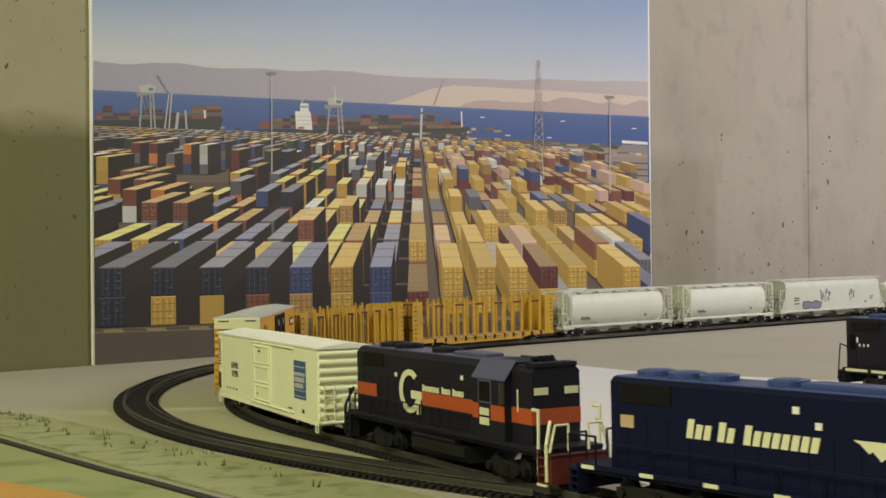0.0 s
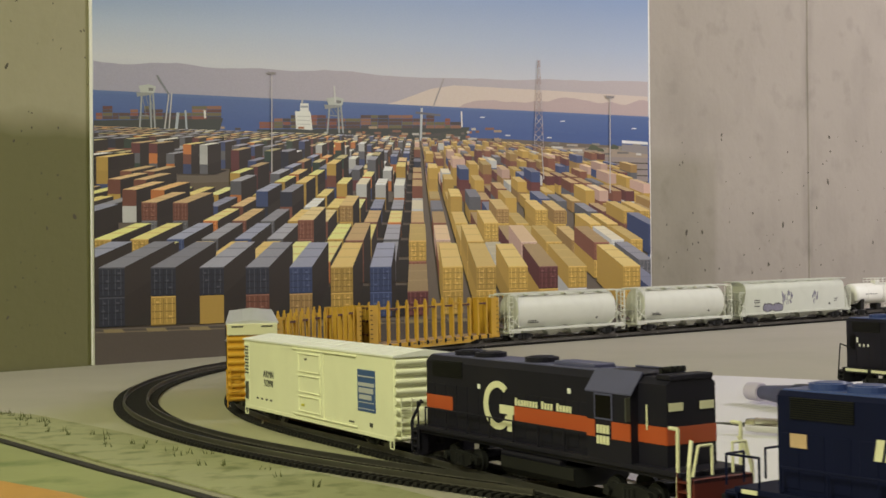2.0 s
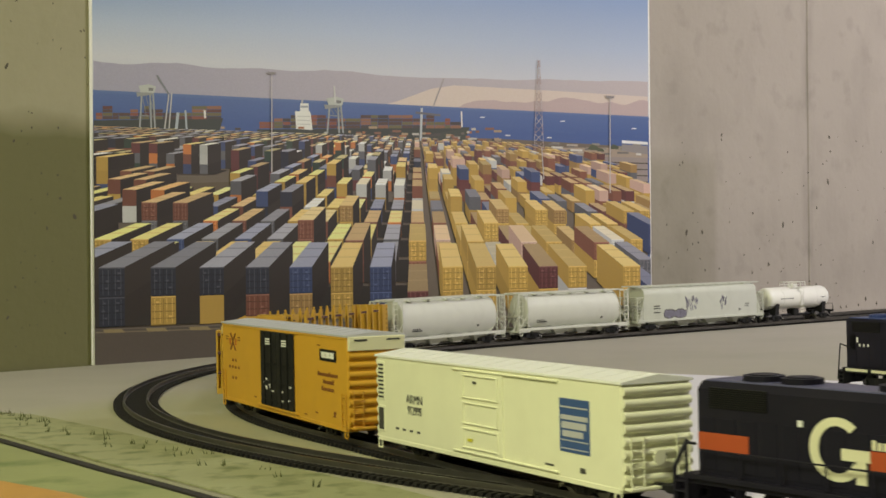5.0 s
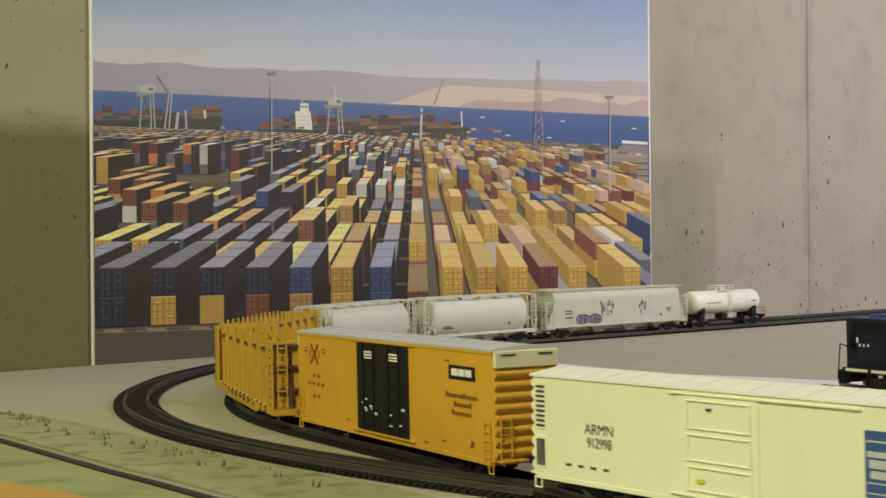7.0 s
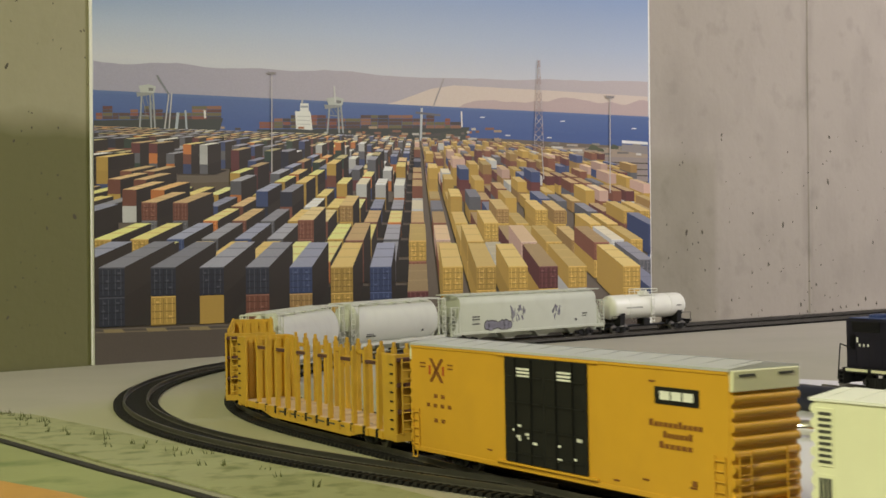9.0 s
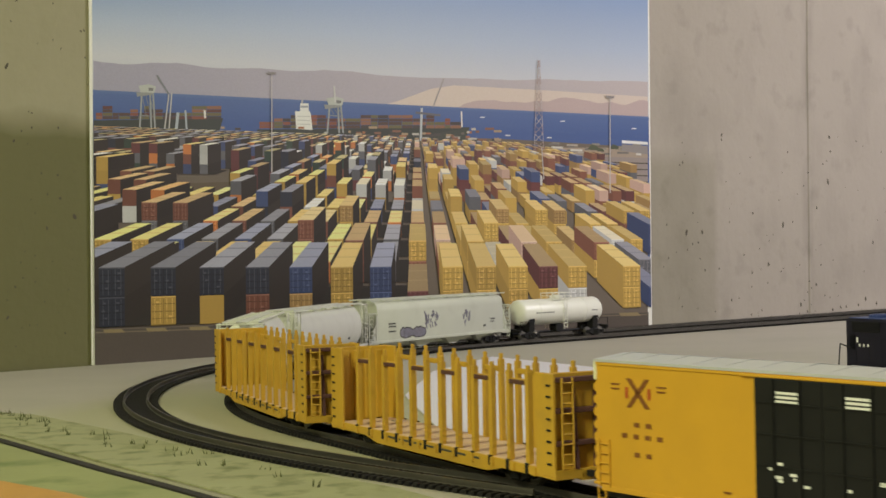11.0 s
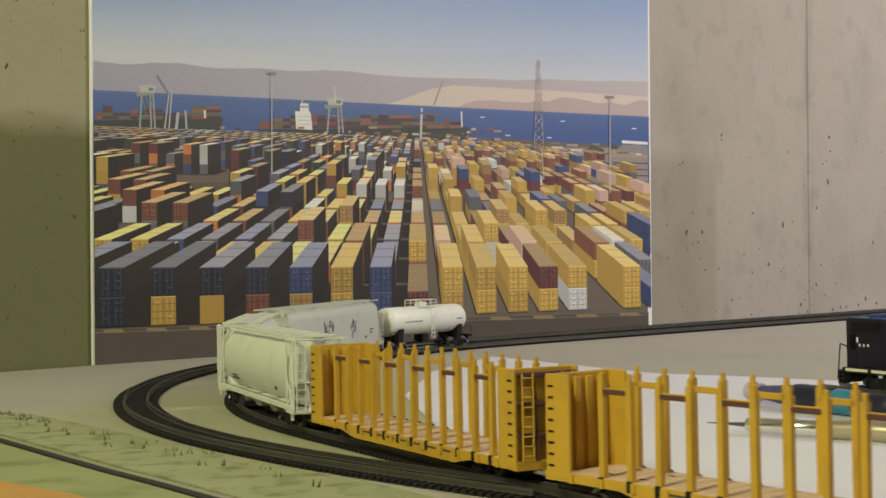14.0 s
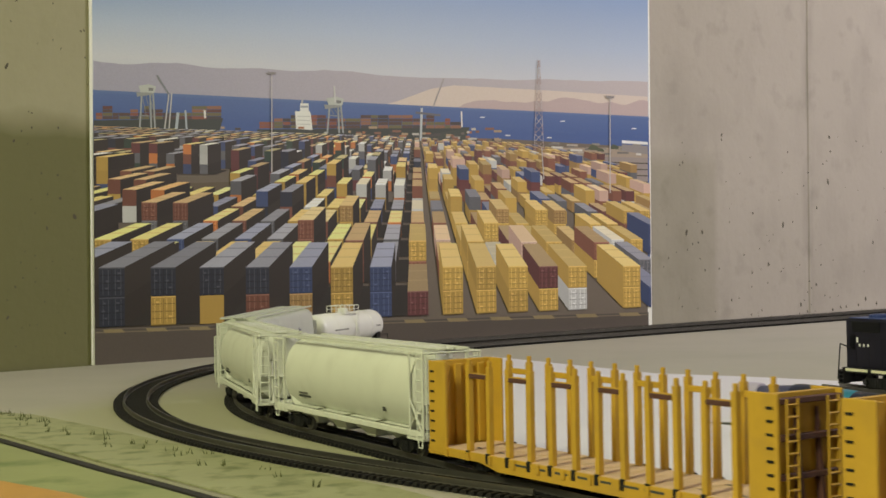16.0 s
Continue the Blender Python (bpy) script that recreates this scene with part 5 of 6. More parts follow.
def build_long_hopper(L=0.2645):
    car = thing("covered_hopper", "grey-green model covered hopper with sprayed graffiti", "train car", "train cars")
    w, z0, z1 = 0.0172, 0.0195, 0.0602
    B = L / 2 - 0.0145

    def section(x, k):
        return [(x, y * k, z) for y, z in ((-w, z0), (-w * 1.0, z0 + 0.015), (-w * 0.985, z1 - 0.010), (-w * 0.93, z1 - 0.004), (-w * 0.72, z1 - 0.0007), (-w * 0.4, z1 + 0.0006),
                                           (w * 0.4, z1 + 0.0006), (w * 0.72, z1 - 0.0007), (w * 0.93, z1 - 0.004), (w * 0.985, z1 - 0.010), (w, z0 + 0.015), (w, z0))]

    part("body", Shape().loft([section(-B, 0.985), section(-B + 0.0006, 1), section(B - 0.0006, 1), section(B, 0.985)]), M_HOPPER_B, car, smooth=True)
    sill = Shape()
    for y in (-1, 1):
        ya, yb = sorted((y * (w - 0.002), y * (w + 0.0005)))
        sill.box(-L / 2 + 0.003, L / 2 - 0.003, ya, yb, 0.0172, 0.0202, 0.0003)
        for d in (-1, 1):
            sill.plate([(d * (L / 2 - 0.004), 0.0202), (d * B, 0.0202), (d * B, z1 - 0.014)], *sorted((y * (w - 0.0012), y * (w - 0.0002))))
    sill.box(-L / 2, L / 2, -0.003, 0.003, 0.0120, 0.0172)
    part("side_sill", sill, M_HOPPER_B, car)
    for k in range(4):
        x = -B * 0.74 + B * 1.48 * k / 3
        part("hopper_bay", Shape().loft([[(x - a, -b, z), (x + a, -b, z), (x + a, b, z), (x - a, b, z)] for a, b, z in ((0.025, 0.0155, 0.0200), (0.008, 0.008, 0.0108), (0.0065, 0.0085, 0.0095))]), M_HOPPER_B, car)
    for d in (-1, 1):
        end_cage(car, d, L, w, 0.0172, z1 - 0.012, 0.0120, M_HOPPER_B)
        coupler(car, d * L / 2, d)
        part("slope_sheet", Shape().box(-0.012, 0.012, -w * 0.85, w * 0.85, 0, 0.0008), M_HOPPER_B, car).matrix_local = pose(d * (L / 2 - 0.013), 0, 0.030, 0, d * -44, 0)
    roof_walk(car, L, w, z1 + 0.0008, M_HOPPER_B, 8)
    for side in (-1, 1):
        rnd = random.Random(11)
        q = -side
        y = side * (w + 0.0001)
        ya, yb = sorted((y - side * 0.0003, y + side * 0.00022))
        # sprayed tags: outlined blobs and strokes, no letters
        g, o = Shape(), Shape()
        for k in range(7):
            c, r = -0.070 + k * 0.0058, 0.0052 + 0.0012 * math.sin(k * 1.7)
            ring = [(q * (c + r * 0.85 * math.cos(i * 0.785)), 0.0262 + r * math.sin(i * 0.785) * rnd.uniform(0.75, 1.05)) for i in range(8)]
            o.plate([(a + (a - q * c) * 0.22, 0.0262 + (b - 0.0262) * 1.25) for a, b in ring], *sorted((y - side * 0.0003, y + side * 0.00012)))
            g.plate(ring, ya, yb)
        part("graffiti_outline", o, M_PRINTGREY, car, "dark sprayed outline")
        part("graffiti", g, M_GRAFFITI, car, "violet grey sprayed tag")
        h = Shape()
        for k in range(40):
            c = (-0.022 if k < 26 else 0.042) + rnd.uniform(-0.011, 0.011) * (1 if k < 26 else 0.7)
            z = rnd.uniform(0.028, 0.042)
            dx, dz = rnd.uniform(-0.003, 0.003), rnd.uniform(0.003, 0.007)
            h.plate([(q * c, z), (q * (c + 0.0012), z), (q * (c + dx + 0.0012), z + dz), (q * (c + dx), z + dz)], ya, yb)
        part("tag_strokes", h, M_GRAFFITI, car, "thin grey sprayed strokes")
        t = Shape()
        for z, n in ((0.036, 4), (0.033, 4), (0.028, 4)):
            for k in range(n):
                a, b = sorted((q * (-0.093 + k * 0.003), q * (-0.0907 + k * 0.003)))
                t.box(a, b, ya, yb, z, z + 0.0014)
        for xa, z in ((0.086, 0.033), (0.089, 0.033), (0.092, 0.033), (0.086, 0.030), (0.09, 0.030)):
            a, b = sorted((q * xa, q * (xa + 0.0022)))
            t.box(a, b, ya, yb, z, z + 0.0014)
        a, b = sorted((q * 0.073, q * 0.0765))
        t.box(a, b, ya, yb, 0.0255, 0.0280)
        part("stencil", t, M_PRINTGREY, car)
    stirrups(car, L, w, 0.0172, M_HOPPER_B)
    truck(car, -L * 0.38)
    truck(car, L * 0.38)
    return car


def build_tank_car(L=0.1542):
    car = thing("tank_car", "glossy white model tank car with a railed top platform", "train car", "train cars")
    r, zc, B = 0.0152, 0.0372, L / 2 - 0.006

    def ring(x, k):
        return [(x, r * k * math.cos(2 * math.pi * i / 32), zc + r * k * math.sin(2 * math.pi * i / 32)) for i in range(32)]

    prof = [(-B, 0.3), (-B + 0.0012, 0.62), (-B + 0.003, 0.85), (-B + 0.0052, 0.96), (-B + 0.008, 1.0)]
    part("tank", Shape().loft([ring(x, k) for x, k in prof] + [ring(-x, k) for x, k in reversed(prof)]), M_TANK, car, smooth=True)
    bands = Shape()
    for x in (-B * 0.55, 0.0, B * 0.55):
        bands.loft([[(xx, (r + 0.0003) * math.cos(2 * math.pi * i / 32), zc + (r + 0.0003) * math.sin(2 * math.pi * i / 32)) for i in range(32)] for xx in (x - 0.0006, x + 0.0006)])
    part("weld_band", bands, M_TANK, car, smooth=True)
    part("dome", Shape().cyl((0, 0, zc + r - 0.001), (0, 0, zc + r + 0.0042), 0.0052, 0.0048, n=18), M_TANK, car, smooth=True)
    for x in (-0.009, 0.009):
        part("valve", Shape().cyl((x, 0, zc + r - 0.001), (x, 0, zc + r + 0.003), 0.0014, n=8), M_TANK, car)
    z = zc + r
    s = Shape().box(-0.015, 0.015, -0.010, -0.0055, z - 0.0016, z - 0.0008).box(-0.015, 0.015, 0.0055, 0.010, z - 0.0016, z - 0.0008)
    for y in (-0.010, 0.010):
        for x in (-0.015, -0.005, 0.005, 0.015):
            s.rod([(x, y, z - 0.001), (x, y, z + 0.0065)], 0.0004)
        s.rod([(-0.015, y, z + 0.0065), (0.015, y, z + 0.0065)], 0.0004)
        s.rod([(-0.015, y, z + 0.003), (0.015, y, z + 0.003)], 0.0003)
    for x in (-0.015, 0.015):
        s.rod([(x, -0.010, z + 0.0065), (x, 0.010, z + 0.0065)], 0.0004)
    part("platform_rail", s, M_TANK, car, "white wire handrail")
    for y in (-1, 1):
        ladder(car, 0.0, y * (r + 0.0012), 0.0165, zc + r, 8, True, 0.0050, M_TANK, 0.0004)
    f = Shape()
    for d in (-1, 1):
        lo, hi = sorted((d * (B - 0.030), d * (L / 2)))
        f.box(lo, hi, -0.0035, 0.0035, 0.0125, 0.0185, 0.0004)
        f.box(*sorted((d * (L / 2 - 0.004), d * L / 2)), -0.015, 0.015, 0.0150, 0.0180, 0.0004)
        lo, hi = sorted((d * (B - 0.020), d * (B - 0.012)))
        f.prism([(-0.013, 0.0150), (0.013, 0.0150), (0.0145, 0.0300), (0.008, 0.0240), (-0.008, 0.0240), (-0.0145, 0.0300)], lo, hi)
        for y in (-1, 1):
            f.rod([(d * (L / 2 - 0.002), y * 0.0148, 0.018), (d * (L / 2 - 0.002), y * 0.0148, 0.027), (d * (B - 0.016), y * 0.0150, 0.027)], 0.0004)
        coupler(car, d * L / 2, d)
    f.rod([(-B + 0.016, 0.0, 0.0135), (B - 0.016, 0.0, 0.0135)], 0.0016)
    f.box(-0.006, 0.006, -0.006, 0.006, 0.0130, 0.0220, 0.0006)
    part("underframe", f, M_BLACK, car, "black stub sills and saddles")
    for side in (-1, 1):
        q = -side
        t = Shape()
        for k in range(9):
            a, b = sorted((q * (-0.046 + k * 0.0033), q * (-0.0438 + k * 0.0033)))
            t.box(a, b, *sorted((side * (r * 0.95), side * (r * 1.002))), zc - 0.0012, zc + 0.0002)
        for k in range(3):
            a, b = sorted((q * (0.046 + k * 0.0033), q * (0.0482 + k * 0.0033)))
            t.box(a, b, *sorted((side * (r * 0.95), side * (r * 1.002))), zc - 0.0012, zc + 0.0002)
        part("stencil", t, M_PRINTGREY, car)
    truck(car, -L * 0.36)
    truck(car, L * 0.36)
    return car




def handrail(loco, points, posts, z0, material):
    s = Shape().rod(points, 0.0004)
    for x, y, z in posts:
        s.rod([(x, y, z0), (x, y, z)], 0.0004)
    return part("handrail", s, material, loco)


def loco_frame(loco, L, zw, paint, steps, axles, step_label):
    """Walkway, side sills, pilots, steps, tank and trucks of a hood diesel."""
    B = L / 2
    s = Shape()
    s.box(-B + 0.006, B - 0.006, -0.0166, 0.0166, zw - 0.0022, zw, 0.0003)
    s.box(-B, B, -0.0150, 0.0150, zw - 0.0040, zw - 0.0021, 0.0003)
    part("walkway", s, paint, loco)
    part("fuel_tank", Shape().prism([(-0.0125, 0.0085), (0.0125, 0.0085), (0.0150, 0.0115), (0.0150, 0.0165), (-0.0150, 0.0165), (-0.0150, 0.0115)], -0.026, 0.030), M_BLACK, loco, "black underslung fuel tank")
    t = Shape()
    for y in (-1, 1):
        t.cyl((-0.026, y * 0.0130, 0.0178), (0.020, y * 0.0130, 0.0178), 0.0018, n=10)
    part("air_reservoir", t, M_LOCOGREY, loco)
    for d in (-1, 1):
        p = Shape()
        lo, hi = sorted((d * (B - 0.0022), d * B))
        p.box(lo, hi, -0.0150, 0.0150, 0.0085, zw - 0.002, 0.0003)
        part("pilot", p, steps if d > 0 else paint, loco, "red pilot plate" if d > 0 and steps is not paint else "")
        for y in (-1, 1):
            st = Shape()
            ya, yb = sorted((y * 0.0105, y * 0.0168))
            for k in range(4):
                z = 0.0085 + k * (zw - 0.0085) / 4
                lo, hi = sorted((d * (B - 0.0075), d * (B - 0.0015)))
                st.box(lo, hi, ya, yb, z, z + 0.0006)
            lo, hi = sorted((d * (B - 0.0078), d * (B - 0.0072)))
            st.box(lo, hi, ya, yb, 0.0085, zw)
            part("step", st, steps if d > 0 else paint, loco, step_label if d > 0 else "")
        coupler(loco, d * B, d)
        truck(loco, d * L * 0.30, 0.0245 if axles == 2 else 0.0190, axles, M_BLACK)


def hood_details(loco, x0, x1, w, z0, z1, roof_material, paint, fans):
    """Roof skin, fans, grilles, door seams of a long hood."""
    for x in fans:
        part("roof_fan", Shape().cyl((x, 0, z1), (x, 0, z1 + 0.0022), 0.0078, n=22).cyl((x, 0, z1 + 0.0022), (x, 0, z1 + 0.0027), 0.0060, 0.0055, n=22), roof_material, loco, "round roof fan")
    for side in (-1, 1):
        n, first = 14, None
        ya, yb = sorted((side * (w - 0.0002), side * (w + 0.00025)))
        for k in range(n):
            if first is None:
                first = part("hood_door", Shape().box(-0.0038, 0.0038, ya, yb, z0 + 0.0018, z0 + 0.0215, 0.0001), paint, loco)
                ob = first
            else:
                ob = new("hood_door", first.data)
                ob.parent = loco
            ob.location = (x0 + (x1 - x0) * (k + 0.5) / n, 0, 0)
        g = Shape()
        for k in range(10):
            ya, yb = sorted((side * (w - 0.0002), side * (w + 0.0006)))
            g.box(x0 + 0.006, x0 + 0.034, ya, yb, z1 - 0.0100 + k * 0.0008, z1 - 0.0096 + k * 0.0008)
        part("radiator_grille", g, M_BLACK, loco)


def build_grey_loco(L=0.214):
    loco = thing("diesel_locomotive", "charcoal model diesel locomotive with an orange side stripe", "locomotive", "locomotives")
    zw, w, z1 = 0.0236, 0.0125, 0.0586
    B = L / 2
    x0, xc, xn, x2 = -0.0961, 0.0423, 0.0715, 0.0890
    loco_frame(loco, L, zw, M_LOCOGREY, M_RED, 2, "red footsteps")
    hood = Shape().prism([(-w, zw), (w, zw), (w, z1 - 0.0028), (w - 0.0028, z1), (-w + 0.0028, z1), (-w, z1 - 0.0028)], x0, xc)
    part("long_hood", hood, M_LOCOGREY, loco)
    part("hood_roof", Shape().prism([(-w + 0.0026, z1 - 0.0006), (w - 0.0026, z1 - 0.0006), (w - 0.0034, z1 + 0.0005), (-w + 0.0034, z1 + 0.0005)], x0 + 0.001, xc), M_LOCOROOF, loco, "blue-grey hood top")
    hood_details(loco, x0, xc, w, zw, z1 + 0.0004, M_LOCOGREY, M_LOCOGREY, (x0 + 0.022, x0 + 0.040, x0 + 0.083))
    part("exhaust_box", Shape().box(x0 + 0.100, x0 + 0.130, -0.0060, 0.0060, z1, z1 + 0.0022, 0.0006), M_LOCOROOF, loco)
    nose = Shape().prism([(-w, zw), (w, zw), (w, z1 - 0.0028), (w - 0.0028, z1 - 0.0003), (-w + 0.0028, z1 - 0.0003), (-w, z1 - 0.0028)], xn, x2)
    part("short_hood", nose, M_LOCOGREY, loco)
    cw = 0.0165
    cab = Shape().prism([(-cw, zw), (cw, zw), (cw, z1 - 0.0078), (cw - 0.0065, z1 + 0.0006), (-cw + 0.0065, z1 + 0.0006), (-cw, z1 - 0.0078)], xc, xn)
    part("cab", cab, M_LOCOGREY, loco)
    for side in (-1, 1):
        a = Shape()
        a.add([(xc - 0.0008, side * (cw + 0.0002), z1 - 0.0078), (xn + 0.0008, side * (cw + 0.0002), z1 - 0.0078), (xn + 0.0008, side * (cw - 0.0063), z1 + 0.0010), (xc - 0.0008, side * (cw - 0.0063), z1 + 0.0010),
               (xc - 0.0008, side * (cw + 0.0002), z1 - 0.0072), (xn + 0.0008, side * (cw + 0.0002), z1 - 0.0072), (xn + 0.0008, side * (cw - 0.0060), z1 + 0.0015), (xc - 0.0008, side * (cw - 0.0060), z1 + 0.0015)],
              [(0, 1, 2, 3), (4, 5, 6, 7), (0, 1, 5, 4), (1, 2, 6, 5), (2, 3, 7, 6), (3, 0, 4, 7)])
        part("cab_roof_slope", a, M_LOCOROOF, loco, "blue-grey cab roof")
        ya, yb = sorted((side * (cw - 0.0005), side * (cw + 0.0003)))
        fr = Shape()
        wx, wz = 0.0485, zw + 0.0169
        for bx in ((wx - 0.0008, wx, wz, wz + 0.0093), (wx + 0.0105, wx + 0.0113, wz, wz + 0.0093), (wx - 0.0008, wx + 0.0113, wz + 0.0093, wz + 0.0100), (wx - 0.0008, wx + 0.0113, wz - 0.0007, wz)):
            fr.box(bx[0], bx[1], ya, yb, bx[2], bx[3])
        part("window_frame", fr, M_LOCOROOF, loco, "grey window frame")
        part("cab_window", Shape().box(wx, wx + 0.0105, ya, yb - side * 0.0002 if side > 0 else yb, wz, wz + 0.0093), M_GLASS, loco, "dark cab window")
        part("wind_deflector", Shape().box(xn - 0.001, xn - 0.0002, *sorted((side * cw, side * (cw + 0.0022))), wz, wz + 0.0095), M_PRINTGREY, loco, "dark wind deflector")
        part("grab_bar", Shape().rod([(xn + 0.006, side * (w + 0.0006), zw + 0.014), (xn + 0.006, side * (w + 0.0006), zw + 0.024)], 0.0004), M_CREAM, loco)
        # stripe broken by the emblem
        for xa, xb, h in ((x0 + 0.0002, x0 + 0.025, w), (x0 + 0.0785, xc, w), (xc, wx - 0.0004, cw), (wx + 0.0108, xn, cw), (xn, x2, w)):
            ya, yb = sorted((side * (h - 0.0002), side * (h + 0.00034)))
            part("stripe", Shape().box(xa, xb, ya, yb, zw + 0.0088, zw + 0.0158), M_ORANGE, loco, "orange-red side stripe")
        # the round white emblem: an open ring with a foot
        em = Shape()
        q = -side
        cx, cz = x0 + 0.0650, zw + 0.0150
        ya, yb = sorted((side * (w + 0.0001), side * (w + 0.0005)))
        outer, inner, ring = [], [], 22
        for k in range(ring + 1):
            g = radians(48 + 282 * k / ring)
            outer.append((cx + q * 0.0120 * math.cos(g), cz + 0.0112 * math.sin(g)))
            inner.append((cx + q * 0.0080 * math.cos(g), cz + 0.0082 * math.sin(g)))
        em.plate(outer + inner[::-1], ya, yb)
        xa, xb = sorted((cx + q * 0.0080, cx + q * 0.0122))
        em.box(xa, xb, *sorted((side * w, side * (w + 0.00062))), cz - 0.0112, cz + 0.0004)
        xa, xb = sorted((cx + q * 0.0020, cx + q * 0.0138))
        em.box(xa, xb, *sorted((side * w, side * (w + 0.00074))), cz - 0.0034, cz + 0.0006)
        part("emblem", em, M_CREAM, loco, "large cream emblem")
        m = Shape()
        for k in range(19):
            if k in (8, 13):
                continue
            x = cx + q * (0.0145 + k * 0.0023)
            xa, xb = sorted((x, x + q * 0.0016))
            m.box(xa, xb, ya, yb, zw + 0.0162, zw + 0.0162 + (0.0034 if k in (0, 9, 14) else 0.0027))
        part("name_bars", m, M_CREAM, loco, "small cream lettering bars")
        m = Shape()
        yc, yd = sorted((side * (cw + 0.0002), side * (cw + 0.0006)))
        for r in range(2):
            for k in range(4):
                m.box(wx + 0.001 + k * 0.0022, wx + 0.0026 + k * 0.0022, yc, yd, zw + 0.0062 + r * 0.0044, zw + 0.0096 + r * 0.0044)
        part("number_bars", m, M_CREAM, loco)
        m = Shape()
        for x, z in ((x0 + 0.048, zw + 0.0215), (x0 + 0.120, zw + 0.0245), (x0 + 0.136, zw + 0.0195)):
            m.box(x, x + 0.0022, ya, yb, z, z + 0.0022)
        part("stencil", m, M_WHITE, loco)
        rail = [(x0 + 0.004, side * 0.0160, zw + 0.0095), (xc - 0.001, side * 0.0160, zw + 0.0095)]
        handrail(loco, rail, [(x0 + 0.004 + k * 0.0195, side * 0.0160, zw + 0.0095) for k in range(7)], zw, M_LOCOGREY)
        for d, m2 in ((-1, M_LOCOGREY), (1, M_CREAM)):
            e = d * (B - 0.0015)
            part("end_rail", Shape().rod([(e - d * 0.0066, side * 0.0160, 0.012), (e - d * 0.0060, side * 0.0160, zw + (0.0165 if d > 0 else 0.0115)), (e - d * 0.011, side * 0.0158, zw + (0.0165 if d > 0 else 0.0115))], 0.0008 if d > 0 else 0.0006), m2, loco, "corner handrail")
            part("end_rail", Shape().rod([(e, side * 0.0160, 0.010), (e, side * 0.0160, zw + 0.002), (e - d * 0.003, side * 0.0120, zw + 0.0120)], 0.0008), m2, loco, "corner handrail")
    for side in (-1, 1):
        part("step_edge", Shape().box(B - 0.0078, B - 0.0008, *sorted((side * 0.0160, side * 0.0172)), 0.0080, 0.0090), M_CREAM, loco, "cream lowest step edge")
        part("front_rail", Shape().rod([(B - 0.0005, side * 0.0052, zw - 0.001), (B - 0.0005, side * 0.0052, zw + 0.0105), (B - 0.0005, side * 0.0120, zw + 0.0105), (B - 0.0005, side * 0.0150, zw - 0.001)], 0.0006), M_CREAM, loco, "cream end handrail")
    st = Shape().box(x2 - 0.0002, x2 + 0.00034, -w, w, zw + 0.0088, zw + 0.0158)
    part("nose_stripe", st, M_ORANGE, loco)
    nb = Shape()
    for y in (-1, 1):
        nb.box(x2 - 0.0002, x2 + 0.0004, *sorted((y * w * 0.35, y * w * 0.92)), z1 - 0.0130, z1 - 0.0098)
    part("number_board", nb, M_CREAM, loco, "lit-looking cream number boards")
    horn = Shape()
    for y in (-0.003, 0.0, 0.003):
        horn.cyl((xn + 0.002, y, z1 + 0.0024), (xn + 0.010, y, z1 + 0.0026), 0.0005, 0.0013, n=8)
    horn.box(xn + 0.003, xn + 0.005, -0.004, 0.004, z1, z1 + 0.003)
    part("horn", horn, M_BLACK, loco, "black roof horns")
    part("nose_top", Shape().box(x2 - 0.008, x2 + 0.0006, -w * 0.9, w * 0.9, z1 - 0.0010, z1 + 0.0012, 0.0004), M_LOCOGREY, loco)
    return loco


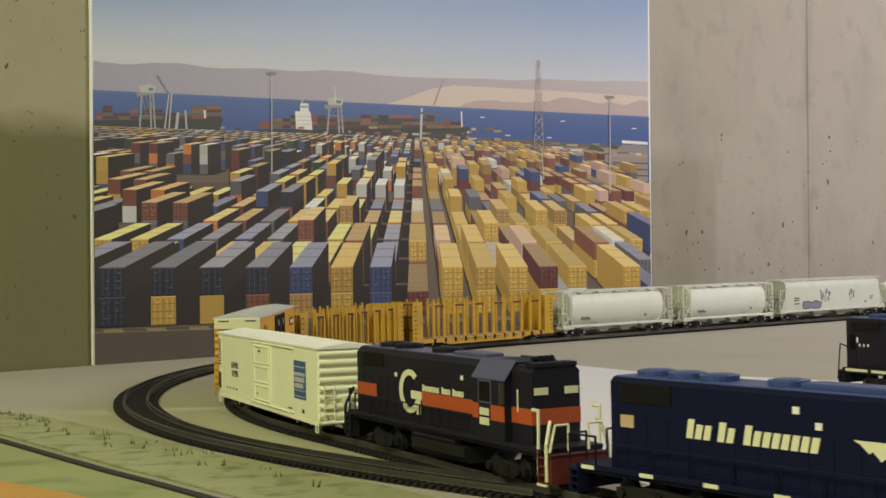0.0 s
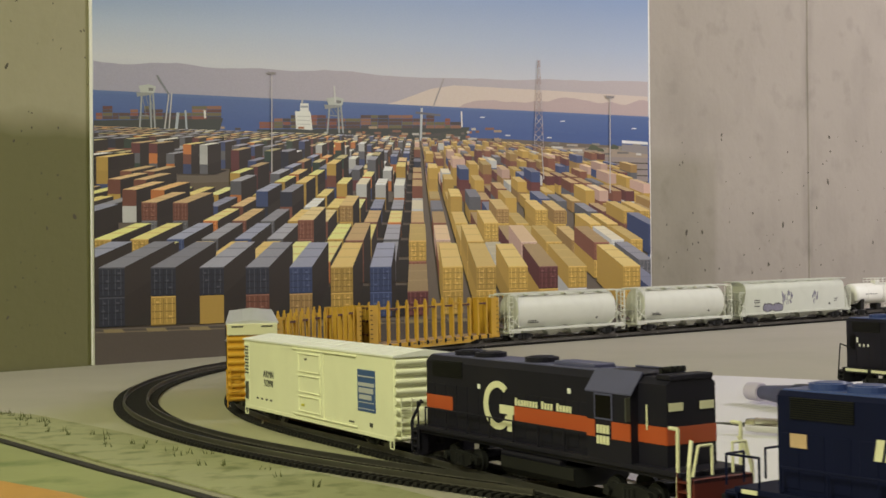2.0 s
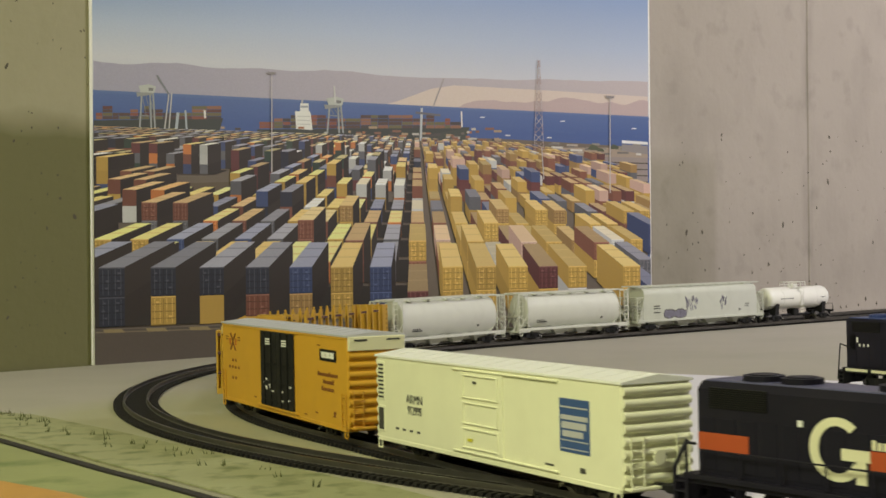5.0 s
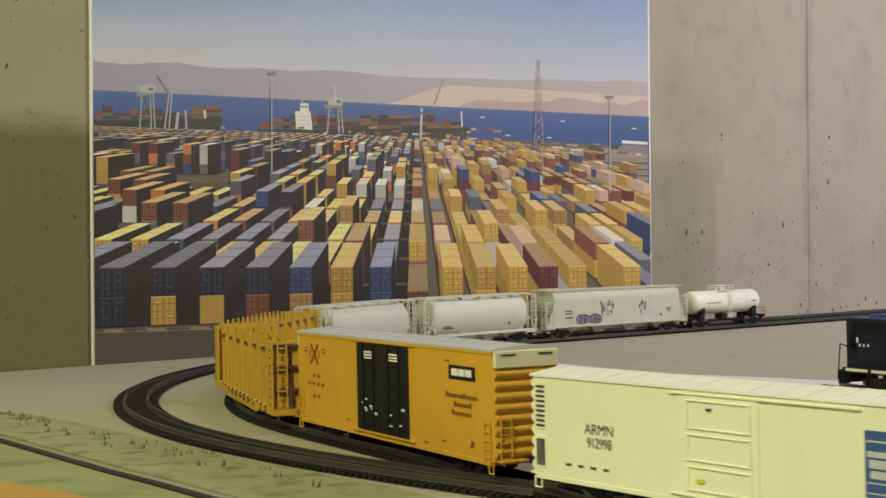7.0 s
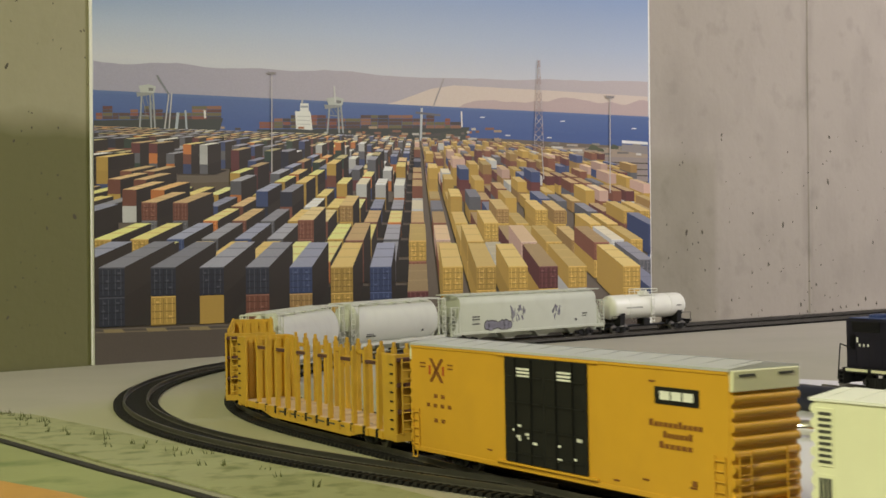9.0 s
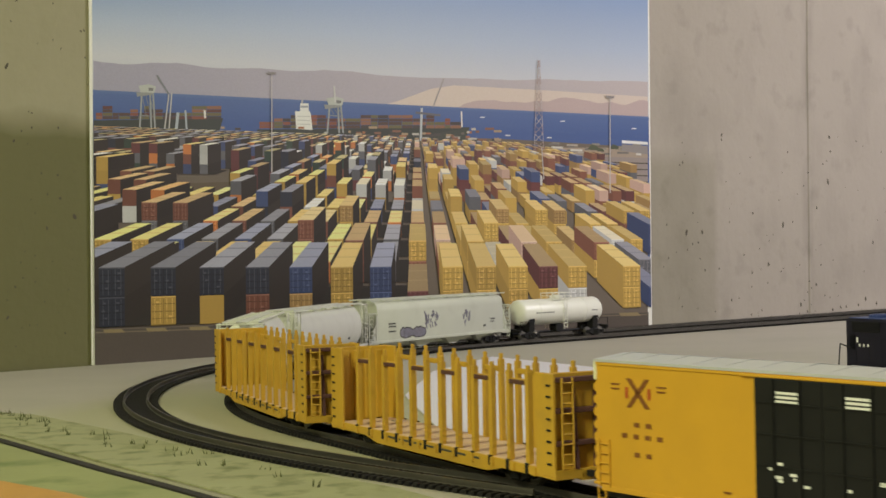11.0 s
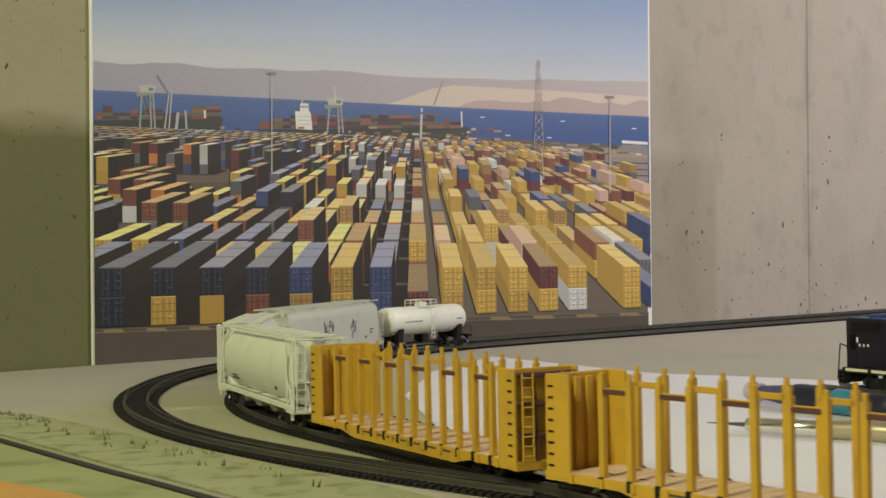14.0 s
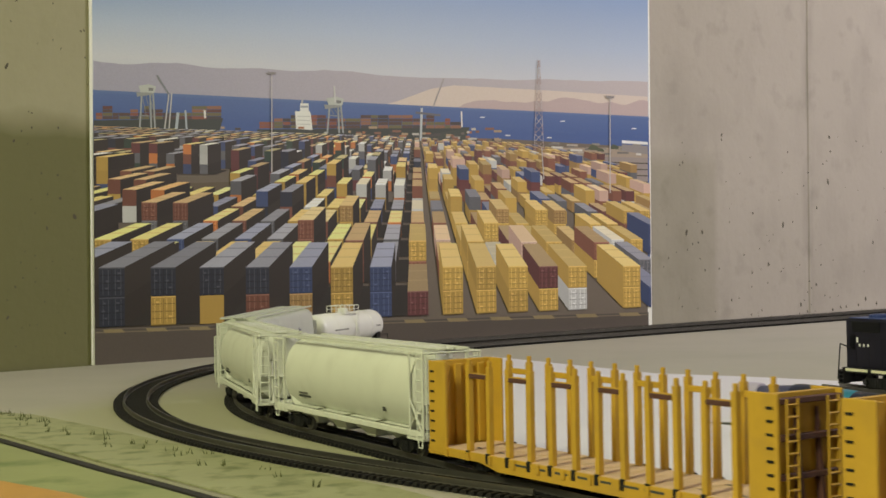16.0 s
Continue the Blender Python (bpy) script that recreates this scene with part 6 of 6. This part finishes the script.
def build_navy_loco(L=0.246):
    loco = thing("diesel_locomotive", "navy blue model diesel locomotive with a lighter blue top", "locomotive", "locomotives")
    zw, w, z1 = 0.0210, 0.0125, 0.0574
    B = L / 2
    x0, xc, xn, x2 = -B + 0.024, 0.060, 0.088, 0.108
    loco_frame(loco, L, zw, M_NAVY, M_NAVY, 3, "navy footsteps")
    part("long_hood", Shape().prism([(-w, zw), (w, zw), (w, z1 - 0.0018), (w - 0.0018, z1), (-w + 0.0018, z1), (-w, z1 - 0.0018)], x0, xc), M_NAVY, loco)
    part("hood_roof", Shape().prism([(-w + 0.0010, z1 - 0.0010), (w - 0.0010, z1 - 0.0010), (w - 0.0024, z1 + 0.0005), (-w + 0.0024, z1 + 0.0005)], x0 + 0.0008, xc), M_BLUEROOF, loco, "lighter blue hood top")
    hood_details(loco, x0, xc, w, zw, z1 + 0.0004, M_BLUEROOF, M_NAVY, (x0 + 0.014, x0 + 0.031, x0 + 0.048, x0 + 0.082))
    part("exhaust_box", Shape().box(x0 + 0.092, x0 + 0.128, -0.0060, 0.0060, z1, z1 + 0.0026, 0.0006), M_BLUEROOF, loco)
    part("short_hood", Shape().prism([(-w, zw), (w, zw), (w, z1 - 0.016), (w - 0.003, z1 - 0.013), (-w + 0.003, z1 - 0.013), (-w, z1 - 0.016)], xn, x2), M_NAVY, loco)
    cw = 0.0165
    part("cab", Shape().prism([(-cw, zw), (cw, zw), (cw, z1 - 0.0070), (cw - 0.0055, z1 + 0.0012), (-cw + 0.0055, z1 + 0.0012), (-cw, z1 - 0.0070)], xc, xn), M_NAVY, loco)
    for side in (-1, 1):
        q = -side
        ya, yb = sorted((side * (cw - 0.0004), side * (cw + 0.0003)))
        part("cab_window", Shape().box(xc + 0.008, xc + 0.020, ya, yb, zw + 0.015, zw + 0.0255), M_GLASS, loco, "dark cab window")
        ya, yb = sorted((side * (w + 0.0002), side * (w + 0.00055)))
        # the road's name as plain slanted blocks
        for start, n in ((0.0, 3), (0.0160, 2), (0.0287, 8)):
            for k in range(n):
                a = x0 + 0.042 + start + k * 0.0044
                wd, ht = 0.0033, 0.0074 if k == 0 else 0.0056
                zb = zw + 0.0152
                pts = [(a, zb), (a + wd, zb), (a + wd + 0.0014, zb + ht), (a + 0.0014, zb + ht)]
                if side > 0:
                    pts = [(x0 + xc - x, z) for x, z in pts]
                part("name_block", Shape().plate(pts, ya, yb), M_CREAM, loco, "cream slanted lettering block")
        f = Shape()
        fx = x0 + 0.006
        f.box(fx, fx + 0.0075, ya, yb, zw + 0.0165, zw + 0.0215)
        part("orange_patch", f, M_WOOD, loco, "small tan patch")
        f = Shape()
        wx = x0 + 0.120
        f_pts = [(0.0, 0.0215), (0.030, 0.0215), (0.030, 0.0105), (0.024, 0.0130), (0.0225, 0.0115), (0.0185, 0.0145), (0.0170, 0.0130), (0.0130, 0.0163), (0.0115, 0.0150), (0.0080, 0.0182), (0.0065, 0.0172), (0.0030, 0.0202)]
        f.plate([(wx + a, zw + b) for a, b in f_pts], ya, yb)
        part("wing_emblem", f, M_CREAM, loco, "cream wing shape")
        f = Shape()
        for x, z in ((x0 + 0.094, zw + 0.0285), (x0 + 0.104, zw + 0.0235)):
            f.box(x, x + 0.003, ya, yb, z, z + 0.0026)
        part("stencil", f, M_WHITE, loco)
        ya, yb = sorted((side * 0.0164, side * 0.0169))
        for k in range(6):
            x = -B + 0.010 + k * 0.034
            part("sill_reflector", Shape().box(x, x + 0.0075, ya, yb, zw - 0.0020, zw - 0.0004), M_CREAM, loco, "pale sill stripe")
        handrail(loco, [(x0 + 0.004, side * 0.0160, zw + 0.0095), (xc - 0.001, side * 0.0160, zw + 0.0095)], [(x0 + 0.004 + k * 0.021, side * 0.0160, zw + 0.0095) for k in range(8)], zw, M_NAVY)
        for d in (-1, 1):
            e = d * (B - 0.0015)
            part("end_rail", Shape().rod([(e, side * 0.0155, zw), (e, side * 0.0155, zw + 0.0115), (e - d * 0.016, side * 0.0155, zw + 0.0115), (e - d * 0.016, side * 0.0155, zw)], 0.0005), M_NAVY, loco)
            part("end_rail", Shape().rod([(e, side * 0.0155, zw + 0.0115), (e, side * 0.006, zw + 0.0115), (e, side * 0.006, zw)], 0.0005), M_NAVY, loco)
    return loco


def build_standing_loco(L=0.196):
    loco = thing("diesel_locomotive", "black model diesel locomotive standing on a siding", "locomotive", "locomotives")
    zw, w, z1 = 0.0205, 0.0135, 0.0560
    B = L / 2
    x0, x2 = -B + 0.008, B - 0.010
    loco_frame(loco, L, zw, M_BLACK, M_BLACK, 2, "black footsteps")
    part("long_hood", Shape().prism([(-w, zw), (w, zw), (w, z1 - 0.002), (w - 0.002, z1), (-w + 0.002, z1), (-w, z1 - 0.002)], x0, x2), M_LOCOGREY, loco)
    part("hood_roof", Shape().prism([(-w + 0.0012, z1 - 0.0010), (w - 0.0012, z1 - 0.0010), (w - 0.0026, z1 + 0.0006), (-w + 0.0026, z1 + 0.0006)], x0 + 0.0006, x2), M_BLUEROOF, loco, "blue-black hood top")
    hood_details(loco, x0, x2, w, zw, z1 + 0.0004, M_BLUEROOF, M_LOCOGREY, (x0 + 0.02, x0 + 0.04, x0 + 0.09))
    for side in (-1, 1):
        ya, yb = sorted((side * (w + 0.0002), side * (w + 0.0006)))
        s = Shape()
        for k in range(3):
            s.box(x0 + 0.013 + k * 0.0042, x0 + 0.0145 + k * 0.0042, ya, yb, zw + 0.0155, zw + 0.0175)
        s.box(x0 + 0.0105, x0 + 0.0122, ya, yb, zw + 0.0185, zw + 0.022)
        part("stencil", s, M_WHITE, loco)
        part("end_door", Shape().box(x0 + 0.004, x0 + 0.009, ya, yb, zw + 0.013, zw + 0.024), M_GLASS, loco)
        for k in range(7):
            x = x0 + 0.002 + k * 0.026
            part("sill_stripe", Shape().box(x, x + 0.022, *sorted((side * 0.0164, side * 0.0170)), zw - 0.0024, zw - 0.0004), M_CREAM, loco, "pale sill stripe")
        for d in (-1, 1):
            e = d * (B - 0.001)
            part("end_rail", Shape().rod([(e, side * 0.0160, 0.012), (e - d * 0.003, side * 0.0160, zw + 0.0170), (e - d * 0.014, side * 0.0150, zw + 0.0140)], 0.0005), M_BLACK, loco)
    return loco


# (thing, distance of its middle ahead of the tail, length)
TRAIN = [
    (build_tank_car(0.1490), 0.0950, 0.1490),
    (build_long_hopper(0.2500), 0.3075, 0.2500),
    (build_round_hopper(0.1850, 1), 0.5390, 0.1850),
    (build_round_hopper(0.1940, 2), 0.7490, 0.1940),
    (build_stake_car(0.2330, 3), 0.9760, 0.2330),
    (build_stake_car(0.2360, 4), 1.2322, 0.2360),
    (build_boxcar(0.2320), 1.4890, 0.2320),
    (build_reefer(0.2190), 1.7455, 0.2190),
    (build_grey_loco(), 1.9820, 0.214),
    (build_navy_loco(), 2.2224, 0.246),
]
standing = build_standing_loco()
standing.matrix_world = BOARD @ pose(0.3463, 0.9761, RAIL_TOP - TRACK_TOP, 0, 0, -63.1)


# ---- tools left on the sheet ----


def build_hobby_knife():
    # a hobby knife in a brush's outline: thin blade, chrome collar, metal barrel
    brush = thing("paintbrush", "slim hobby knife with bright collar and pale gold handle", "paintbrush")
    tip = Shape().loft([[(x, r * math.cos(i * 0.524), r * math.sin(i * 0.524)) for i in range(12)] for x, r in ((0.0, 0.0002), (0.008, 0.0004), (0.017, 0.0007), (0.026, 0.0011))])
    part("bristles", tip, M_PRINTGREY, brush, "thin dark blade", smooth=True)
    fer = Shape().loft([[(x, r * math.cos(i * 0.393), r * math.sin(i * 0.393)) for i in range(16)] for x, r in ((0.025, 0.0028), (0.030, 0.0031), (0.031, 0.0034), (0.032, 0.0032), (0.054, 0.0034), (0.055, 0.0037), (0.056, 0.0034), (0.068, 0.0035))])
    part("ferrule", fer, M_CHROME, brush, "polished metal ferrule", smooth=True)
    han = Shape().loft([[(x, r * math.cos(i * 0.393), r * math.sin(i * 0.393)) for i in range(16)] for x, r in ((0.067, 0.0034), (0.085, 0.0042), (0.105, 0.0044), (0.15, 0.0034), (0.20, 0.0022), (0.21, 0.0012))])
    part("handle", han, M_BRASS, brush, "pale gold metal handle", smooth=True)
    brush.matrix_world = BOARD @ pose(0.1545, 0.8483, 0.0063, 0, 0, -35.0) @ Matrix.Diagonal((1, 1.35, 1.35, 1))


def build_marker():
    pen = thing("marker_pen", "teal and dark blue marker with a lilac cap", "marker")

    def turned(profile, n=18):
        return Shape().loft([[(x, r * math.cos(i * 2 * math.pi / n), r * math.sin(i * 2 * math.pi / n)) for i in range(n)] for x, r in profile])

    part("cap", turned(((0.0, 0.0036), (0.001, 0.0046), (0.012, 0.0048), (0.014, 0.0044))), M_LILAC, pen, "lilac cap", smooth=True)
    part("neck", turned(((0.014, 0.0034), (0.030, 0.0044), (0.050, 0.0056))), M_LOCOROOF, pen, "grey tapering neck", smooth=True)
    part("barrel", turned(((0.050, 0.0062), (0.053, 0.0065), (0.085, 0.0065), (0.088, 0.0060))), M_DARKPL, pen, "dark blue grip", smooth=True)
    part("sleeve", turned(((0.088, 0.0058), (0.090, 0.0062), (0.106, 0.0060), (0.107, 0.0056))), M_TEAL, pen, "teal sleeve", smooth=True)
    part("tail", turned(((0.107, 0.0056), (0.108, 0.0059), (0.135, 0.0056), (0.138, 0.0044))), M_DARKPL, pen, "dark blue tail end", smooth=True)
    pen.matrix_world = BOARD @ pose(0.2113, 0.9998, 0.0094, 0, 0, -63.7) @ Matrix.Diagonal((1, 1.35, 1.35, 1))


build_hobby_knife()
build_marker()


# ---- motion of the train: travel of its tail along the line ----
TAIL = [(0.0, -0.8763), (0.5, -0.8545), (1.0, -0.8328), (1.5, -0.8111), (2.0, -0.7894), (2.5, -0.7674), (3.0, -0.7399), (3.5, -0.7054), (4.0, -0.6684), (4.6, -0.6219), (5.2, -0.5743), (5.9, -0.5187), (6.5, -0.4720), (7.5, -0.3977), (8.5, -0.3217), (9.0, -0.2836), (10.2, -0.1916), (11.5, -0.0926), (12.5, -0.0175), (13.5, 0.0571), (14.5, 0.1353), (15.0, 0.1758), (15.5, 0.2135), (16.0, 0.2499)]


def tail(t):
    """Smooth travel between the known times."""
    n = len(TAIL)
    k = max(i for i in range(n - 1) if TAIL[i][0] <= t + 1e-9)

    def slope(i):
        a, b = TAIL[max(0, i - 1)], TAIL[min(n - 1, i + 1)]
        return (b[1] - a[1]) / (b[0] - a[0])

    (t0, a), (t1, b) = TAIL[k], TAIL[k + 1]
    d = t1 - t0
    x = (t - t0) / d
    return a * (1 + 2 * x) * (1 - x) ** 2 + b * x * x * (3 - 2 * x) + slope(k) * d * x * (1 - x) ** 2 - slope(k + 1) * d * x * x * (1 - x)


def car_pose(mid, length, t):
    """A car's pose: its trucks stand on the line, its body on the chord between them."""
    s = tail(t) + mid
    a, _ = along(LINE, s - 0.33 * length)
    b, _ = along(LINE, s + 0.33 * length)
    m, d = (a + b) / 2, b - a
    return BOARD @ pose(m.x, m.y, RAIL_TOP - TRACK_TOP, 0, 0, math.degrees(math.atan2(d.y, d.x)))


def motions():
    for car, mid, length in TRAIN:
        walk(car, [(i * 0.4, car_pose(mid, length, i * 0.4)) for i in range(41)])
        for ob in car.children:
            if ob.name.startswith("truck"):
                side = ob.location.x
                rows = []
                for i in range(41):
                    s = tail(i * 0.4) + mid + side
                    m = car_pose(mid, length, i * 0.4)
                    _, h = along(LINE, s)
                    yaw = math.degrees(h) - math.degrees(m.to_euler().z)
                    yaw = (yaw + 180) % 360 - 180
                    rows.append((i * 0.4, pose(side, 0, 0, 0, 0, yaw)))
                walk(ob, rows)
                for axle in ob.children:
                    # rolling: a row every two frames, so that no row turns the wheel far
                    x, z = axle.location.x, axle.location.z
                    rows = []
                    for i in range(241):
                        t = i / 15
                        roll = (tail(t) - tail(0.0)) / WHEEL_R
                        rows.append((t, pose(x, 0, z, 0, math.degrees(roll), 0)))
                    walk(axle, rows)


motions()
